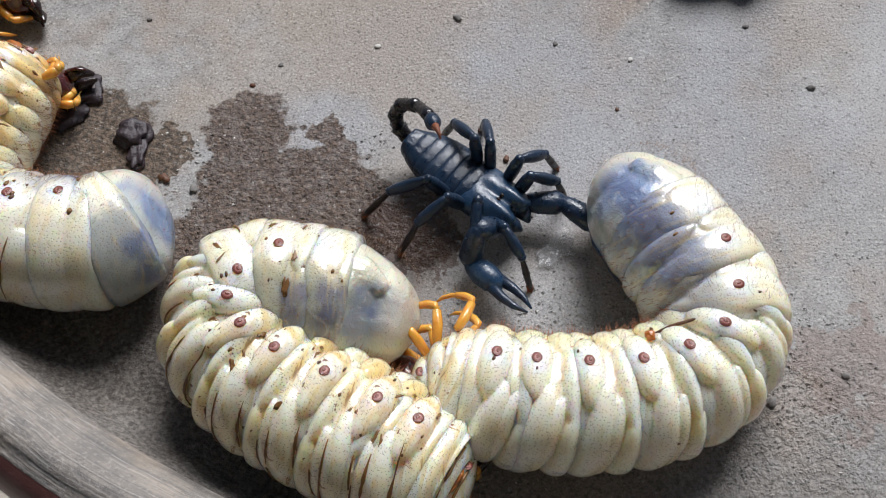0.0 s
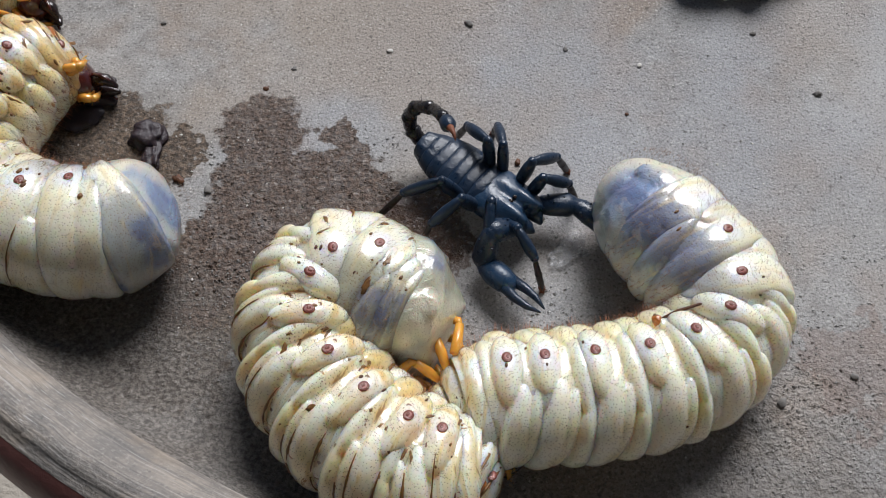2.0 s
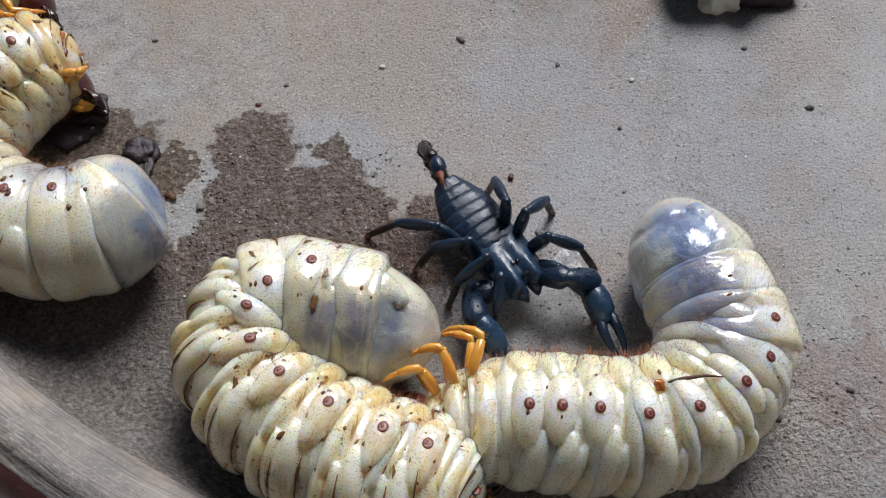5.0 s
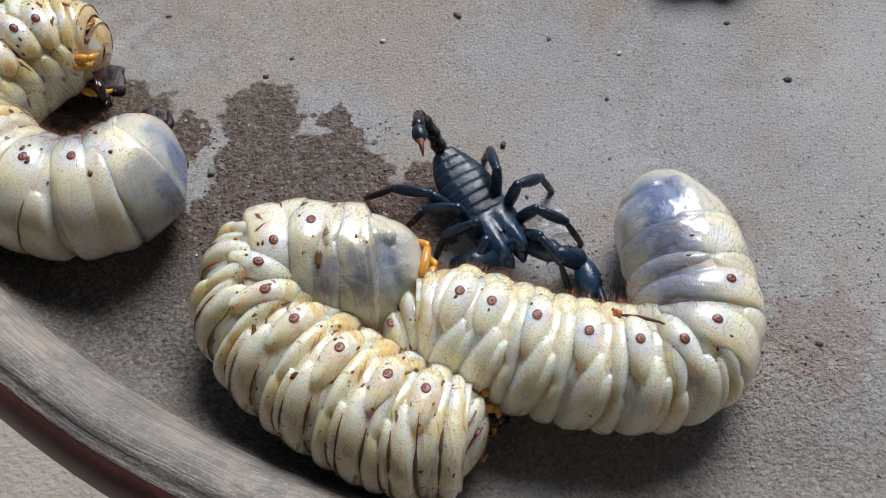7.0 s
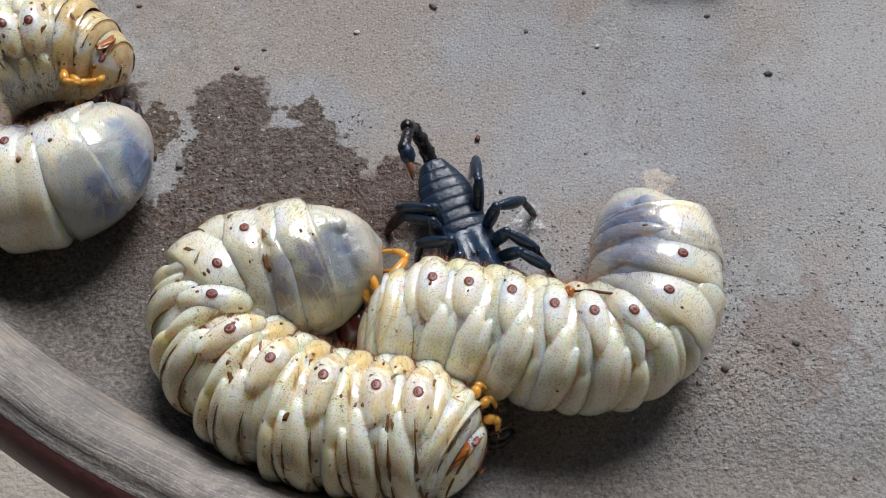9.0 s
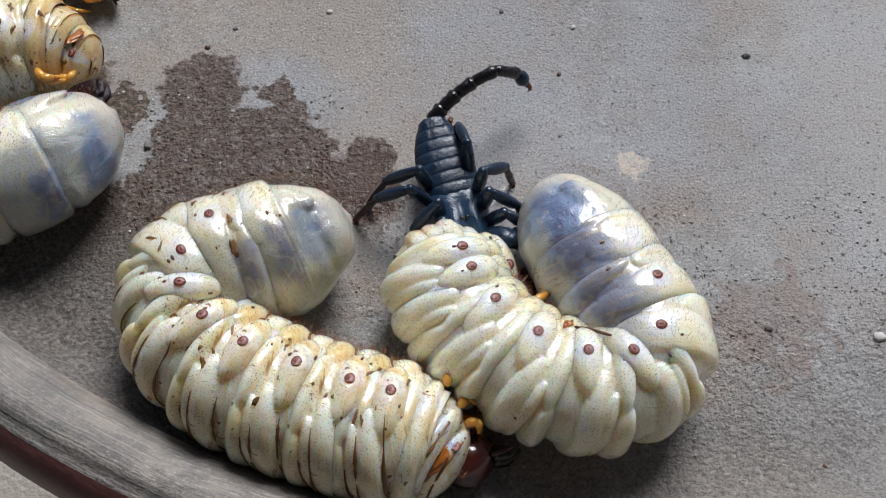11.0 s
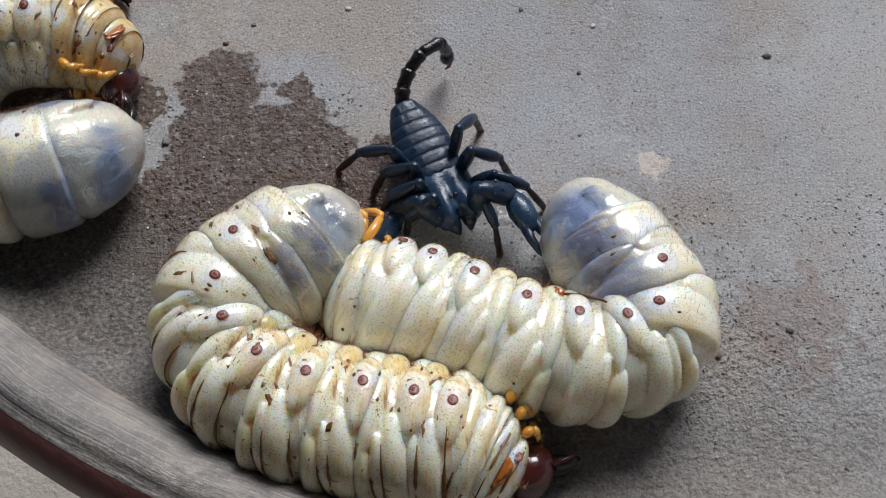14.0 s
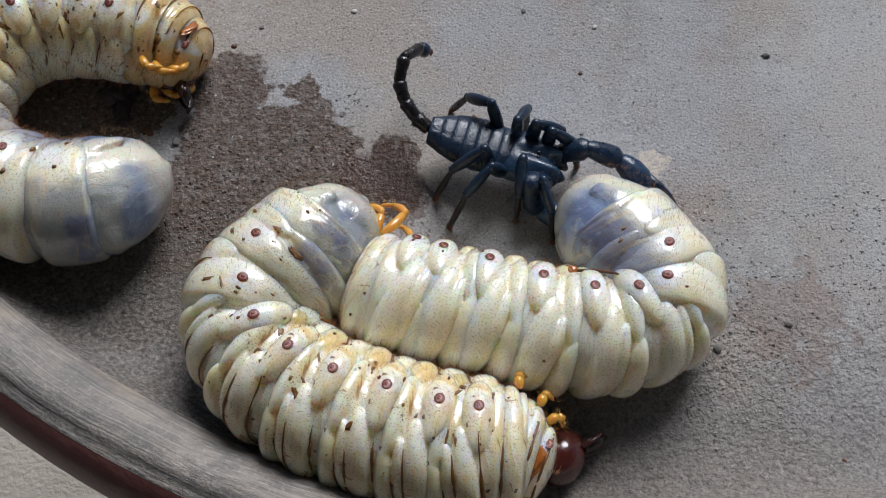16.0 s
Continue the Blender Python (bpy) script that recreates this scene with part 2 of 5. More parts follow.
def make_skin(name, cream, tan, stain, dots=0.75, rough=0.32, side=0, grey=0.0):
    """Waxy grub skin: cream with dark bristle pits and brown stains. grey: how far the gut shows."""
    p = Paint(name, rough, Subsurface_Weight=0.9, Subsurface_Scale=0.0042, Coat_Weight=1.0, Coat_Roughness=0.05)
    p.out.inputs["Subsurface Radius"].default_value = (1.0, 0.7, 0.35)
    c = p.mix(p.ramp(p.noise(160, 3), 0.35, 0.7), cream, tan)
    apart = p.node("ShaderNodeSeparateXYZ")
    p.link(p.place, apart.inputs[0])
    turn = p.sums("ARCTAN2", p.sums("MULTIPLY", apart.outputs["Y"], -side), apart.outputs["Z"])
    u = p.sums("MULTIPLY", p.sums("ADD", apart.outputs["X"], 0.0009), 420)
    v = p.sums("MULTIPLY", p.sums("ADD", turn, 0.262), 4.2)
    halo = p.sums("SQRT", p.sums("ADD", p.sums("MULTIPLY", u, u), p.sums("MULTIPLY", v, v)), 0.0)
    c = p.mix(p.ramp(halo, 0.6, 1.35, 0.95, 0), c, (0.84, 0.83, 0.80))
    if grey:
        c = p.mix(p.sums("MULTIPLY", gut_shade(p, turn, grey < 1), grey), c, gut_sky_colour(p, side))
    wash = p.sums("MULTIPLY", p.ramp(p.noise(170, 4, 0.6, distort=0.6), 0.38, 0.68), p.ramp(p.sums("ABSOLUTE", p.sums("ADD", turn, 0.55), 0), 0.3, 0.7, 1.0, 0.35))
    c = p.mix(p.sums("MULTIPLY", wash, stain), c, (0.68, 0.46, 0.17))
    fold = p.node("ShaderNodeCombineXYZ")
    p.link(p.sums("ADD", apart.outputs["X"], p.sums("MULTIPLY", turn, 0.0022)), fold.inputs[0])
    p.link(p.sums("MULTIPLY", turn, 0.0016), fold.inputs[1])
    streak = p.noise(620, 3, 0.6, fold.outputs[0], 0.4)
    c = p.mix(p.ramp(streak, 0.50, 0.66, 0, 0.25 + 0.5 * stain), c, (0.76, 0.57, 0.24))
    c = p.mix(p.ramp(streak, 0.655, 0.69, 0, 0.75 * stain), c, (0.30, 0.14, 0.035))
    pit = pits(p, apart, turn)
    c = p.mix(p.sums("MULTIPLY", p.ramp(pit, 0.10, 0.17, dots, 0.0), p.ramp(p.noise(240, 3), 0.35, 0.55, 0.35, 1.0)), c, (0.30, 0.23, 0.13))
    blot = p.ramp(p.noise(260, 5, 0.65, distort=1.2), 0.62, 0.67, 0, stain)
    c = p.mix(blot, c, (0.34, 0.15, 0.03))
    fleck = p.ramp(p.noise(800, 2, 0.5), 0.70, 0.73, 0, stain)
    c = p.mix(fleck, c, (0.16, 0.05, 0.015))
    p.set("Base Color", c)
    p.set("Roughness", p.ramp(p.noise(350, 3), 0.35, 0.65, rough - 0.06, rough + 0.14))
    p.bump(p.noise(380, 2, 0.5, distort=0.8), 0.10, 0.0012, True)
    p.bump(p.noise(900, 3, 0.5, distort=1.0), 0.08, 0.0006)
    return p.bump(p.ramp(pit, 0.0, 0.35), 0.18, 0.0002).mat


def make_rump(name, side):
    """Thin wet skin over the grey gut, sky blue mixed into its colour, with a cream crest and a paler tip."""
    p = Paint(name, 0.28, Subsurface_Weight=0.35, Subsurface_Scale=0.003, Coat_Weight=0.9, Coat_Roughness=0.04)
    apart = p.node("ShaderNodeSeparateXYZ")
    p.link(p.place, apart.inputs[0])
    turn = p.sums("ARCTAN2", p.sums("MULTIPLY", apart.outputs["Y"], -side), apart.outputs["Z"])
    c = p.mix(gut_shade(p, turn), (0.70, 0.67, 0.53), gut_sky_colour(p, side))
    c = p.mix(p.ramp(p.sums("ADD", apart.outputs["X"], p.sums("MULTIPLY", p.noise(160, 3), 0.004)), 0.0055, 0.010, 0, 0.75), c, (0.62, 0.57, 0.47))
    pit = pits(p, apart, turn)
    p.set("Base Color", p.mix(p.ramp(pit, 0.09, 0.15, 0.5, 0), c, (0.22, 0.17, 0.12)))
    p.bump(p.noise(230, 3, 0.5, distort=1.2), 0.3, 0.0014, True)
    p.bump(p.noise(700, 4, 0.6, distort=1.5), 0.2, 0.0008)
    return p.bump(p.ramp(pit, 0.0, 0.35), 0.15, 0.0002).mat


def make_shell(name, dark, pale, rough, grain):
    p = Paint(name, rough, Specular_IOR_Level=0.5)
    c = p.mix(p.noise(500, 4), dark, pale)
    p.set("Base Color", p.mix(p.ramp(p.noise(1600, 3), 0.66, 0.74, 0, 0.5), c, (0.06, 0.06, 0.06)))
    p.set("Roughness", p.ramp(p.noise(900, 3), 0.3, 0.7, rough - 0.08, rough + 0.12))
    p.bump(p.cells(3000), grain * 0.6, 0.0003)
    return p.bump(p.noise(1500, 3, 0.55), grain * 0.8, 0.0005).mat


def make_plain(name, a, b, rough, scale=900, relief=0.0004, **more):
    p = Paint(name, rough, **more)
    p.set("Base Color", p.mix(p.noise(scale, 4), a, b))
    return p.bump(p.noise(scale * 1.6, 4), 0.3, relief).mat


CLAY, RIM, GLAZE, SOIL = make_clay(), make_rim(), make_glaze(), make_soil()
CREAM, TAN = (0.90, 0.87, 0.74), (0.87, 0.785, 0.53)
SKIN = {side: make_skin("cream_grub_skin", CREAM, TAN, 0.15, side=side) for side in (1, -1)}
SKIN_DIRTY = {side: make_skin("stained_grub_skin", CREAM, TAN, 0.9, side=side) for side in (1, -1)}
SKIN_RUSTY = {side: make_skin("rusty_thorax_skin", (0.79, 0.63, 0.36), (0.62, 0.31, 0.07), 1.0, side=side) for side in (1, -1)}
TAIL_SKIN = {(side, n): make_skin("tail_skin", CREAM, TAN, 0.15, side=side, grey=g)
             for side in (1, -1) for n, g in ((9, 0.28), (10, 0.68), (11, 0.92), (12, 1.0))}
RUMP = {side: make_rump("grey_rump_skin", side) for side in (1, -1)}
PORE = make_plain("red_brown_pore", (0.10, 0.026, 0.018), (0.19, 0.052, 0.038), 0.25, 2500)
PORE_PALE = make_plain("pale_pore_plate", (0.26, 0.085, 0.07), (0.42, 0.19, 0.165), 0.25, 2500)
AMBER_DARK = make_plain("orange_shield", (0.26, 0.07, 0.01), (0.46, 0.15, 0.025), 0.3, 900, Coat_Weight=0.4)
PALE = make_plain("white_pore_ring", (0.88, 0.84, 0.74), (0.84, 0.78, 0.66), 0.3, 1200, Subsurface_Weight=0.2, Subsurface_Scale=0.002)
AMBER = make_plain("amber_leg", (0.58, 0.22, 0.02), (0.78, 0.42, 0.07), 0.25, 700, Subsurface_Weight=0.3, Subsurface_Scale=0.002, Coat_Weight=0.4)
BRISTLE = make_plain("rusty_bristle", (0.10, 0.045, 0.015), (0.20, 0.09, 0.03), 0.5)
BRISTLE_RED = make_plain("red_brown_bristle", (0.20, 0.06, 0.02), (0.36, 0.12, 0.04), 0.5)
HEAD = make_plain("chestnut_head", (0.026, 0.006, 0.005), (0.085, 0.016, 0.011), 0.22, 500, Coat_Weight=0.5)
JAW = make_plain("black_jaw", (0.008, 0.006, 0.006), (0.03, 0.015, 0.012), 0.2, 900)
# Near-black, for the added wall and roof that hold back sky light.
LIGHT_BLOCK = make_plain("dark_light_block", (0.03, 0.03, 0.03), (0.05, 0.049, 0.048), 0.9, 40, 0.002)
FLAKE = make_plain("clear_shed_skin", (0.75, 0.77, 0.80), (0.85, 0.86, 0.88), 0.25, 900, 0.0004, Transmission_Weight=0.7, Alpha=0.55)
# Dark shell; extra blue in both base colours stands for reflected sky.
SHELL = make_shell("black_shell_sky_tint", (0.003, 0.009, 0.022), (0.011, 0.028, 0.060), 0.34, 0.22)
SHELL_GLOSS = make_shell("polished_shell_sky_tint", (0.007, 0.019, 0.042), (0.022, 0.055, 0.11), 0.30, 0.18)
SHELL_TAIL = make_shell("brown_black_tail_shell", (0.005, 0.005, 0.007), (0.014, 0.010, 0.010), 0.25, 0.3)
SHELL_RED = make_plain("reddish_joint", (0.10, 0.028, 0.012), (0.24, 0.075, 0.03), 0.6)
SHELL_FOOT = make_shell("brown_foot_shell", (0.008, 0.008, 0.011), (0.032, 0.019, 0.015), 0.4, 0.2)
GRIT = make_plain("dark_grit", (0.09, 0.083, 0.077), (0.26, 0.245, 0.23), 0.85, 1200)
GRIT_PALE = make_plain("pale_grit", (0.45, 0.43, 0.40), (0.65, 0.62, 0.58), 0.8, 1200)
RUST = make_plain("rusty_dirt", (0.07, 0.030, 0.009), (0.27, 0.125, 0.032), 0.4, 1500)
CRUMB = make_plain("brown_crumb", (0.05, 0.022, 0.01), (0.14, 0.05, 0.02), 0.6, 1500)
DUNG = make_plain("wet_dark_dropping", (0.008, 0.008, 0.014), (0.04, 0.020, 0.022), 0.5, 1300, 0.0008)


# ---- mesh tools ----
def part(name, bm, material, parent=None, label="", merge=0.0, soften=2):
    """Links a bmesh as one smooth mesh object, under a thing or a part. merge: melts its pieces into one skin of that grain."""
    data = bpy.data.meshes.new(name)
    bm.to_mesh(data)
    bm.free()
    data.polygons.foreach_set("use_smooth", [True] * len(data.polygons))
    data.materials.append(material)
    ob = new(name, data)
    ob.parent = parent
    if merge:
        melt = ob.modifiers.new("melt", "REMESH")
        melt.mode, melt.voxel_size, melt.use_smooth_shade = "VOXEL", merge, True
        soft = ob.modifiers.new("soft", "SMOOTH")
        soft.factor, soft.iterations = 0.5, soften
    return tagged(ob, label) if label else ob


def basis(x, up):
    x = Vector(x).normalized()
    y = Vector(up).cross(x)
    y = y.normalized() if y.length > 1e-6 else x.orthogonal().normalized()
    return x, y, x.cross(y)


def bulge(v, puff):
    """Squares off a round section where puff is under 1."""
    return math.copysign(abs(v) ** puff, v) if puff != 1 else v


def sweep(bm, path, wide, tall, up=(0, 0, 1), sides=12, tip=0.6, puff=1.0):
    """A closed tube along path with rounded ends: half-widths across (wide) and along up (tall), at each point."""
    path = [Vector(p) for p in path]
    n = len(path)
    ups = up if isinstance(up, list) else [up] * n
    rings = []
    for i, p in enumerate(path):
        ahead = path[min(i + 1, n - 1)] - path[max(i - 1, 0)]
        x, y, z = basis(ahead, ups[i])
        rings.append([bm.verts.new(p + y * (wide[i] * bulge(math.cos(a), puff)) + z * (tall[i] * bulge(math.sin(a), puff)))
                      for a in (2 * math.pi * k / sides for k in range(sides))])
    for a, b in zip(rings, rings[1:]):
        for k in range(sides):
            bm.faces.new((a[k], a[(k + 1) % sides], b[(k + 1) % sides], b[k]))
    for ring, p, q, w in ((rings[0], path[0], path[1], wide[0]), (rings[-1], path[-1], path[-2], wide[-1])):
        end = bm.verts.new(p + (p - q).normalized() * w * tip)
        for k in range(sides):
            bm.faces.new((ring[k], ring[(k + 1) % sides], end))
    bmesh.ops.recalc_face_normals(bm, faces=bm.faces)
    return bm


def ball(bm, centre, size, turn=None, cuts=3, rough=0.0, seed=0.0):
    """An egg of half-sizes size, optionally lumpy."""
    made = bmesh.ops.create_icosphere(bm, subdivisions=cuts, radius=1.0)["verts"]
    for v in made:
        k = 1 + rough * noise.noise(v.co * 1.7 + Vector((seed, seed * 0.7, 3.1)))
        q = Vector(v.co[i] * size[i] * k for i in range(3))
        v.co = (turn @ q if turn else q) + Vector(centre)
    return bm


def spike(bm, root, end, r):
    """A bristle: a thin three-sided spike."""
    root, end = Vector(root), Vector(end)
    x, y, z = basis(end - root, (0.3, 0.2, 1))
    base = [bm.verts.new(root + y * (r * math.cos(a)) + z * (r * math.sin(a))) for a in (0, 2.09, 4.19)]
    top = bm.verts.new(end)
    for k in range(3):
        bm.faces.new((base[k], base[(k + 1) % 3], top))


# ---- the tray and the ground under it ----
TRAY_X, TRAY_Y = 0.035, 0.045


def ring_mesh(profile, steps, wave=0.0):
    """Turns a profile of (radius, height) about the tray's middle."""
    bm = bmesh.new()
    rings = []
    for r, z in profile:
        ring = []
        for k in range(steps):
            a = 2 * math.pi * k / steps
            q = Vector((math.cos(a), math.sin(a), 0))
            h = wave * noise.noise(q * 6 + Vector((0, 0, r * 90)))
            ring.append(bm.verts.new(q * (r + h) + Vector((0, 0, z + h * 0.6))))
        rings.append(ring)
    for a, b in zip(rings, rings[1:]):
        for k in range(steps):
            bm.faces.new((a[k], a[(k + 1) % steps], b[(k + 1) % steps], b[k]))
    return bm, rings


def build_tray():
    tray = tagged(new("tray"), "round weathered grey clay tray with a dark red outer wall", "tray")
    tray.location = (TRAY_X, TRAY_Y, 0)
    bm, rings = ring_mesh([(0.001, 0), (0.05, 0), (0.1, 0), (0.13, 0), (0.149, 0), (0.1535, 0.0004), (0.1562, 0.0013), (0.1582, 0.0028), (0.1598, 0.0050), (0.1612, 0.0077)], 220, 0.0004)
    bm.faces.new(rings[0])
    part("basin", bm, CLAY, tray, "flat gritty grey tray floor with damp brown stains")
    groove = [(0.1611, 0.0076), (0.1618, 0.0088), (0.1632, 0.0110), (0.1648, 0.0127), (0.1664, 0.0137),
              (0.1680, 0.0141), (0.1694, 0.0140), (0.1704, 0.0134), (0.1708, 0.0129), (0.1714, 0.0128), (0.1721, 0.0124)]
    part("rim", ring_mesh(groove, 260, 0.0005)[0], RIM, tray, "worn grey ribbed rim")
    wall = [(0.1721, 0.0124), (0.1738, 0.0112), (0.1752, 0.0088), (0.1761, 0.0050), (0.1759, 0.0005), (0.1756, -0.0012), (0.001, -0.0012)]
    part("outer_wall", ring_mesh(wall, 200, 0.0003)[0], GLAZE, tray, "dark red glazed outer wall")
    return tray


build_tray()
bm = bmesh.new()
bmesh.ops.create_grid(bm, x_segments=40, y_segments=40, size=60)
ground = tagged(part("ground", bm, SOIL), "pale beige ground below the tray", "ground", kind="structure")
ground.location = (0, 0, -0.36)
bm = bmesh.new()
sweep(bm, [(TRAY_X, TRAY_Y, z) for z in (-0.358, -0.34, -0.05, -0.010, -0.0016)], [0.11, 0.105, 0.10, 0.105, 0.11], [0.11, 0.105, 0.10, 0.105, 0.11], (0, 1, 0), 48, 0.0)
tagged(part("tray_stand", bm, SOIL), "plain round stand under the tray", "stand", kind="structure")

# ---- grubs ----
SIZES = (0.54, 0.68, 0.81, 0.91, 0.98, 1.0, 1.0, 1.0, 1.0, 1.0, 1.02, 1.02, 1.0, 0.93)


def around(a, r, x, side):
    """A point of a cross-section: a degrees from straight up towards the back of the grub."""
    return Vector((x, -side * math.sin(radians(a)) * r, math.cos(radians(a)) * r))


class Relief:
    """The puffed skin of one body ring: its radius at an angle and a place along the body."""

    def __init__(self, r, base, lobes, wobble, seed, sharp=0.45, front=None, tail=0.14, barrel=False, span=None):
        self.r, self.base, self.lobes, self.wobble, self.seed, self.sharp, self.front, self.tail, self.barrel, self.span = r, base, lobes, wobble, seed, sharp, front, tail, barrel, span

    def middle(self, i, a):
        a0, a1, x0, x1, wide, high, lean = self.lobes[i]
        u = np.clip((a - a0) / (a1 - a0), 0, 1)
        return x0 + (x1 - x0) * u + lean * np.sin(math.pi * u)

    def at(self, a, x):
        a, x = np.asarray(a, float), np.asarray(x, float)
        end = np.clip((np.abs(x) - 0.0040) / 0.0026, 0, 1)
        low = self.base * (1 - np.where(x > 0, self.tail, 0.14) * end * end * (3 - 2 * end))
        if self.barrel:
            bend = np.clip((np.abs(x) - 0.0022) / 0.0072, 0, 1) * 0.88
            low = np.minimum(low, self.base * np.sqrt(1 - bend * bend))
        top = np.zeros(np.broadcast(a, x).shape)
        for i, (a0, a1, x0, x1, wide, high, lean) in enumerate(self.lobes):
            high = high * 1.18
            u = np.clip((a - a0) / (a1 - a0), 0, 1)
            k = np.clip(1 - np.abs(2 * u**0.85 - 1) ** 2.0, 0, 1)
            d = (x - self.middle(i, a)) / (wide * (0.06 + 0.94 * k**0.55))
            top = np.maximum(top, high * k**0.35 * np.clip(1 - d * d, 0, 1) ** self.sharp)
        q, s = np.radians(a), self.seed
        soft = np.sin(3 * q + s + x * 500) * np.sin(5 * q - 2 * s) + 0.6 * np.sin(11 * q + 3 * s + x * 900) * np.sin(x * 1400 + 7 * q + s)
        round_end = np.sqrt(np.clip(1 - np.clip((self.front - x) / 0.0042, 0, 1) ** 2, 0.0004, 1)) if self.front is not None else 1.0
        fold = np.clip(top / 0.06, 0, 1)
        low = low + (self.base - low) * fold * fold * (3 - 2 * fold)
        if self.span:
            inset = np.clip(np.minimum(x - self.span[0], self.span[1] - x) / 0.0022, 0, 1)
            round_end = round_end * (0.66 + 0.34 * np.sqrt(1 - (1 - inset) ** 2))
        return self.r * (low + top + self.wobble * soft) * round_end

    def crease(self, i, j, a):
        """Where two neighbouring folds meet at angle a."""
        x = np.linspace(self.middle(i, a), self.middle(j, a), 25) if i != j else np.array([self.middle(i, a) - self.lobes[i][4] * 1.05])
        return float(x[np.argmin(self.at(a, x))])


def grid_part(name, relief, side, grain, x0, x1, material, parent):
    """A tube of skin shaped by a relief."""
    na, nx = round(2 * math.pi * relief.r / grain), round((x1 - x0) / grain)
    a, x = np.meshgrid(np.linspace(-180, 180, na, endpoint=False), np.linspace(x0, x1, nx), indexing="ij")
    h, q = relief.at(a, x), np.radians(a)
    points = np.stack([x, -side * np.sin(q) * h, np.cos(q) * h], -1).reshape(-1, 3)
    i, k = np.meshgrid(np.arange(na), np.arange(nx - 1), indexing="ij")
    i, k, m = i.ravel(), k.ravel(), ((i + 1) % na).ravel()
    faces = np.stack([i * nx + k, i * nx + k + 1, m * nx + k + 1, m * nx + k], -1)
    data = bpy.data.meshes.new(name)
    data.from_pydata(points.tolist(), [], (faces if side > 0 else faces[:, ::-1]).tolist())
    data.polygons.foreach_set("use_smooth", [True] * len(data.polygons))
    data.materials.append(material)
    ob = new(name, data)
    ob.parent = parent
    return ob


def ring_relief(n, r, side, rng):
    j = lambda s: rng.uniform(-s, s)
    if n <= 3:
        x = 0.0009 if n == 1 else 0.0
        lobes = [(-88 + j(5), 215, -0.0022 + x, -0.0026 + x, 0.0017, 0.12, 0), (-40 + j(8), 210, 0.0003 + x, 0.0 + x, 0.0017, 0.12, 0),
                 (-86 + j(5), 205, 0.0028 + x, 0.0027 + x, 0.0017, 0.12, 0), (-150, -48, 0.0004 + x, 0.0004 + x, 0.0028, 0.13, 0)]
        return Relief(r, 0.832, lobes, 0.006, rng.uniform(0, 6), front=0.0012 if n == 1 else -0.0005 if n == 2 else None), ((0, 1), (1, 2))
    if n <= 9:
        lobes = [(2 + j(5), 185 + j(10), 0.0013 + j(0.0002), -0.0048 + j(0.0003), 0.0023, 0.132, 0.0004), (14 + j(6), 150 + j(12), 0.0032, -0.0020 + j(0.0003), 0.0014, 0.112, 0.0003),
                 (32 + j(8), 205, 0.0054 + j(0.0002), 0.0004 + j(0.0003), 0.0021, 0.122, 0.0003),
                 (-42, 46 + j(8), 0.0036, 0.0050, 0.0015, 0.10, 0.0002), (-98, -34 + j(4), 0.0026, 0.0030, 0.0021, 0.115, 0), (-100, -48 + j(4), -0.0020, -0.0014, 0.0022, 0.11, 0),
                 (-50, 20 + j(4), -0.0010, -0.0010, 0.0023, 0.150, 0)]
        lobes += [(-172, -50, -0.0022, -0.0020, 0.0019, 0.10, 0), (-172, -40, 0.0018, 0.0022, 0.0019, 0.10, 0)] if n == 9 else [(-172, -66, 0.0004, 0.0004, 0.0040, 0.11, 0)]
        return Relief(r, 0.862, lobes, 0.006, rng.uniform(0, 6), tail=0.14 if n < 8 else 0.0, barrel=n > 7, span=(-0.0060 if n == 4 else -0.0094, 0.0094 if n > 7 else 0.0066)), ((0, 1), (1, 2), (0, 0), (4, 5))
    if n == 10:
        lobes = [(-62, 190, -0.0014, -0.0026, 0.0038, 0.080, 0), (8 + j(8), 215, 0.0028, 0.0024, 0.0040, 0.080, 0), (-98, -30, 0.0026, 0.0032, 0.0022, 0.07, 0),
                 (-170, -42, -0.0022, -0.0014, 0.0020, 0.075, 0), (-170, -36, 0.0020, 0.0026, 0.0019, 0.075, 0)]
        return Relief(r, 0.902, lobes, 0.004, rng.uniform(0, 6), 0.6, tail=0.0, barrel=True), ((0, 1), (0, 2))
    if n == 11:
        lobes = [(-66, 215, -0.0018, -0.0020, 0.0036, 0.065, 0), (-30 + j(8), 215, 0.0026, 0.0028, 0.0030, 0.060, 0),
                 (-165, -34, -0.0018, -0.0010, 0.0022, 0.055, 0), (-165, -28, 0.0026, 0.0032, 0.0020, 0.05, 0)]
        return Relief(r, 0.935, lobes, 0.004, rng.uniform(0, 6), 0.6, tail=0.0, barrel=True), ()
    lobes = [(-60, 215, -0.0004, -0.0004, 0.0050, 0.055, 0), (-150, -30, 0.0006, 0.0016, 0.0026, 0.04, 0)]
    return Relief(r, 0.945, lobes, 0.004, rng.uniform(0, 6), 0.55, tail=0.45), ()


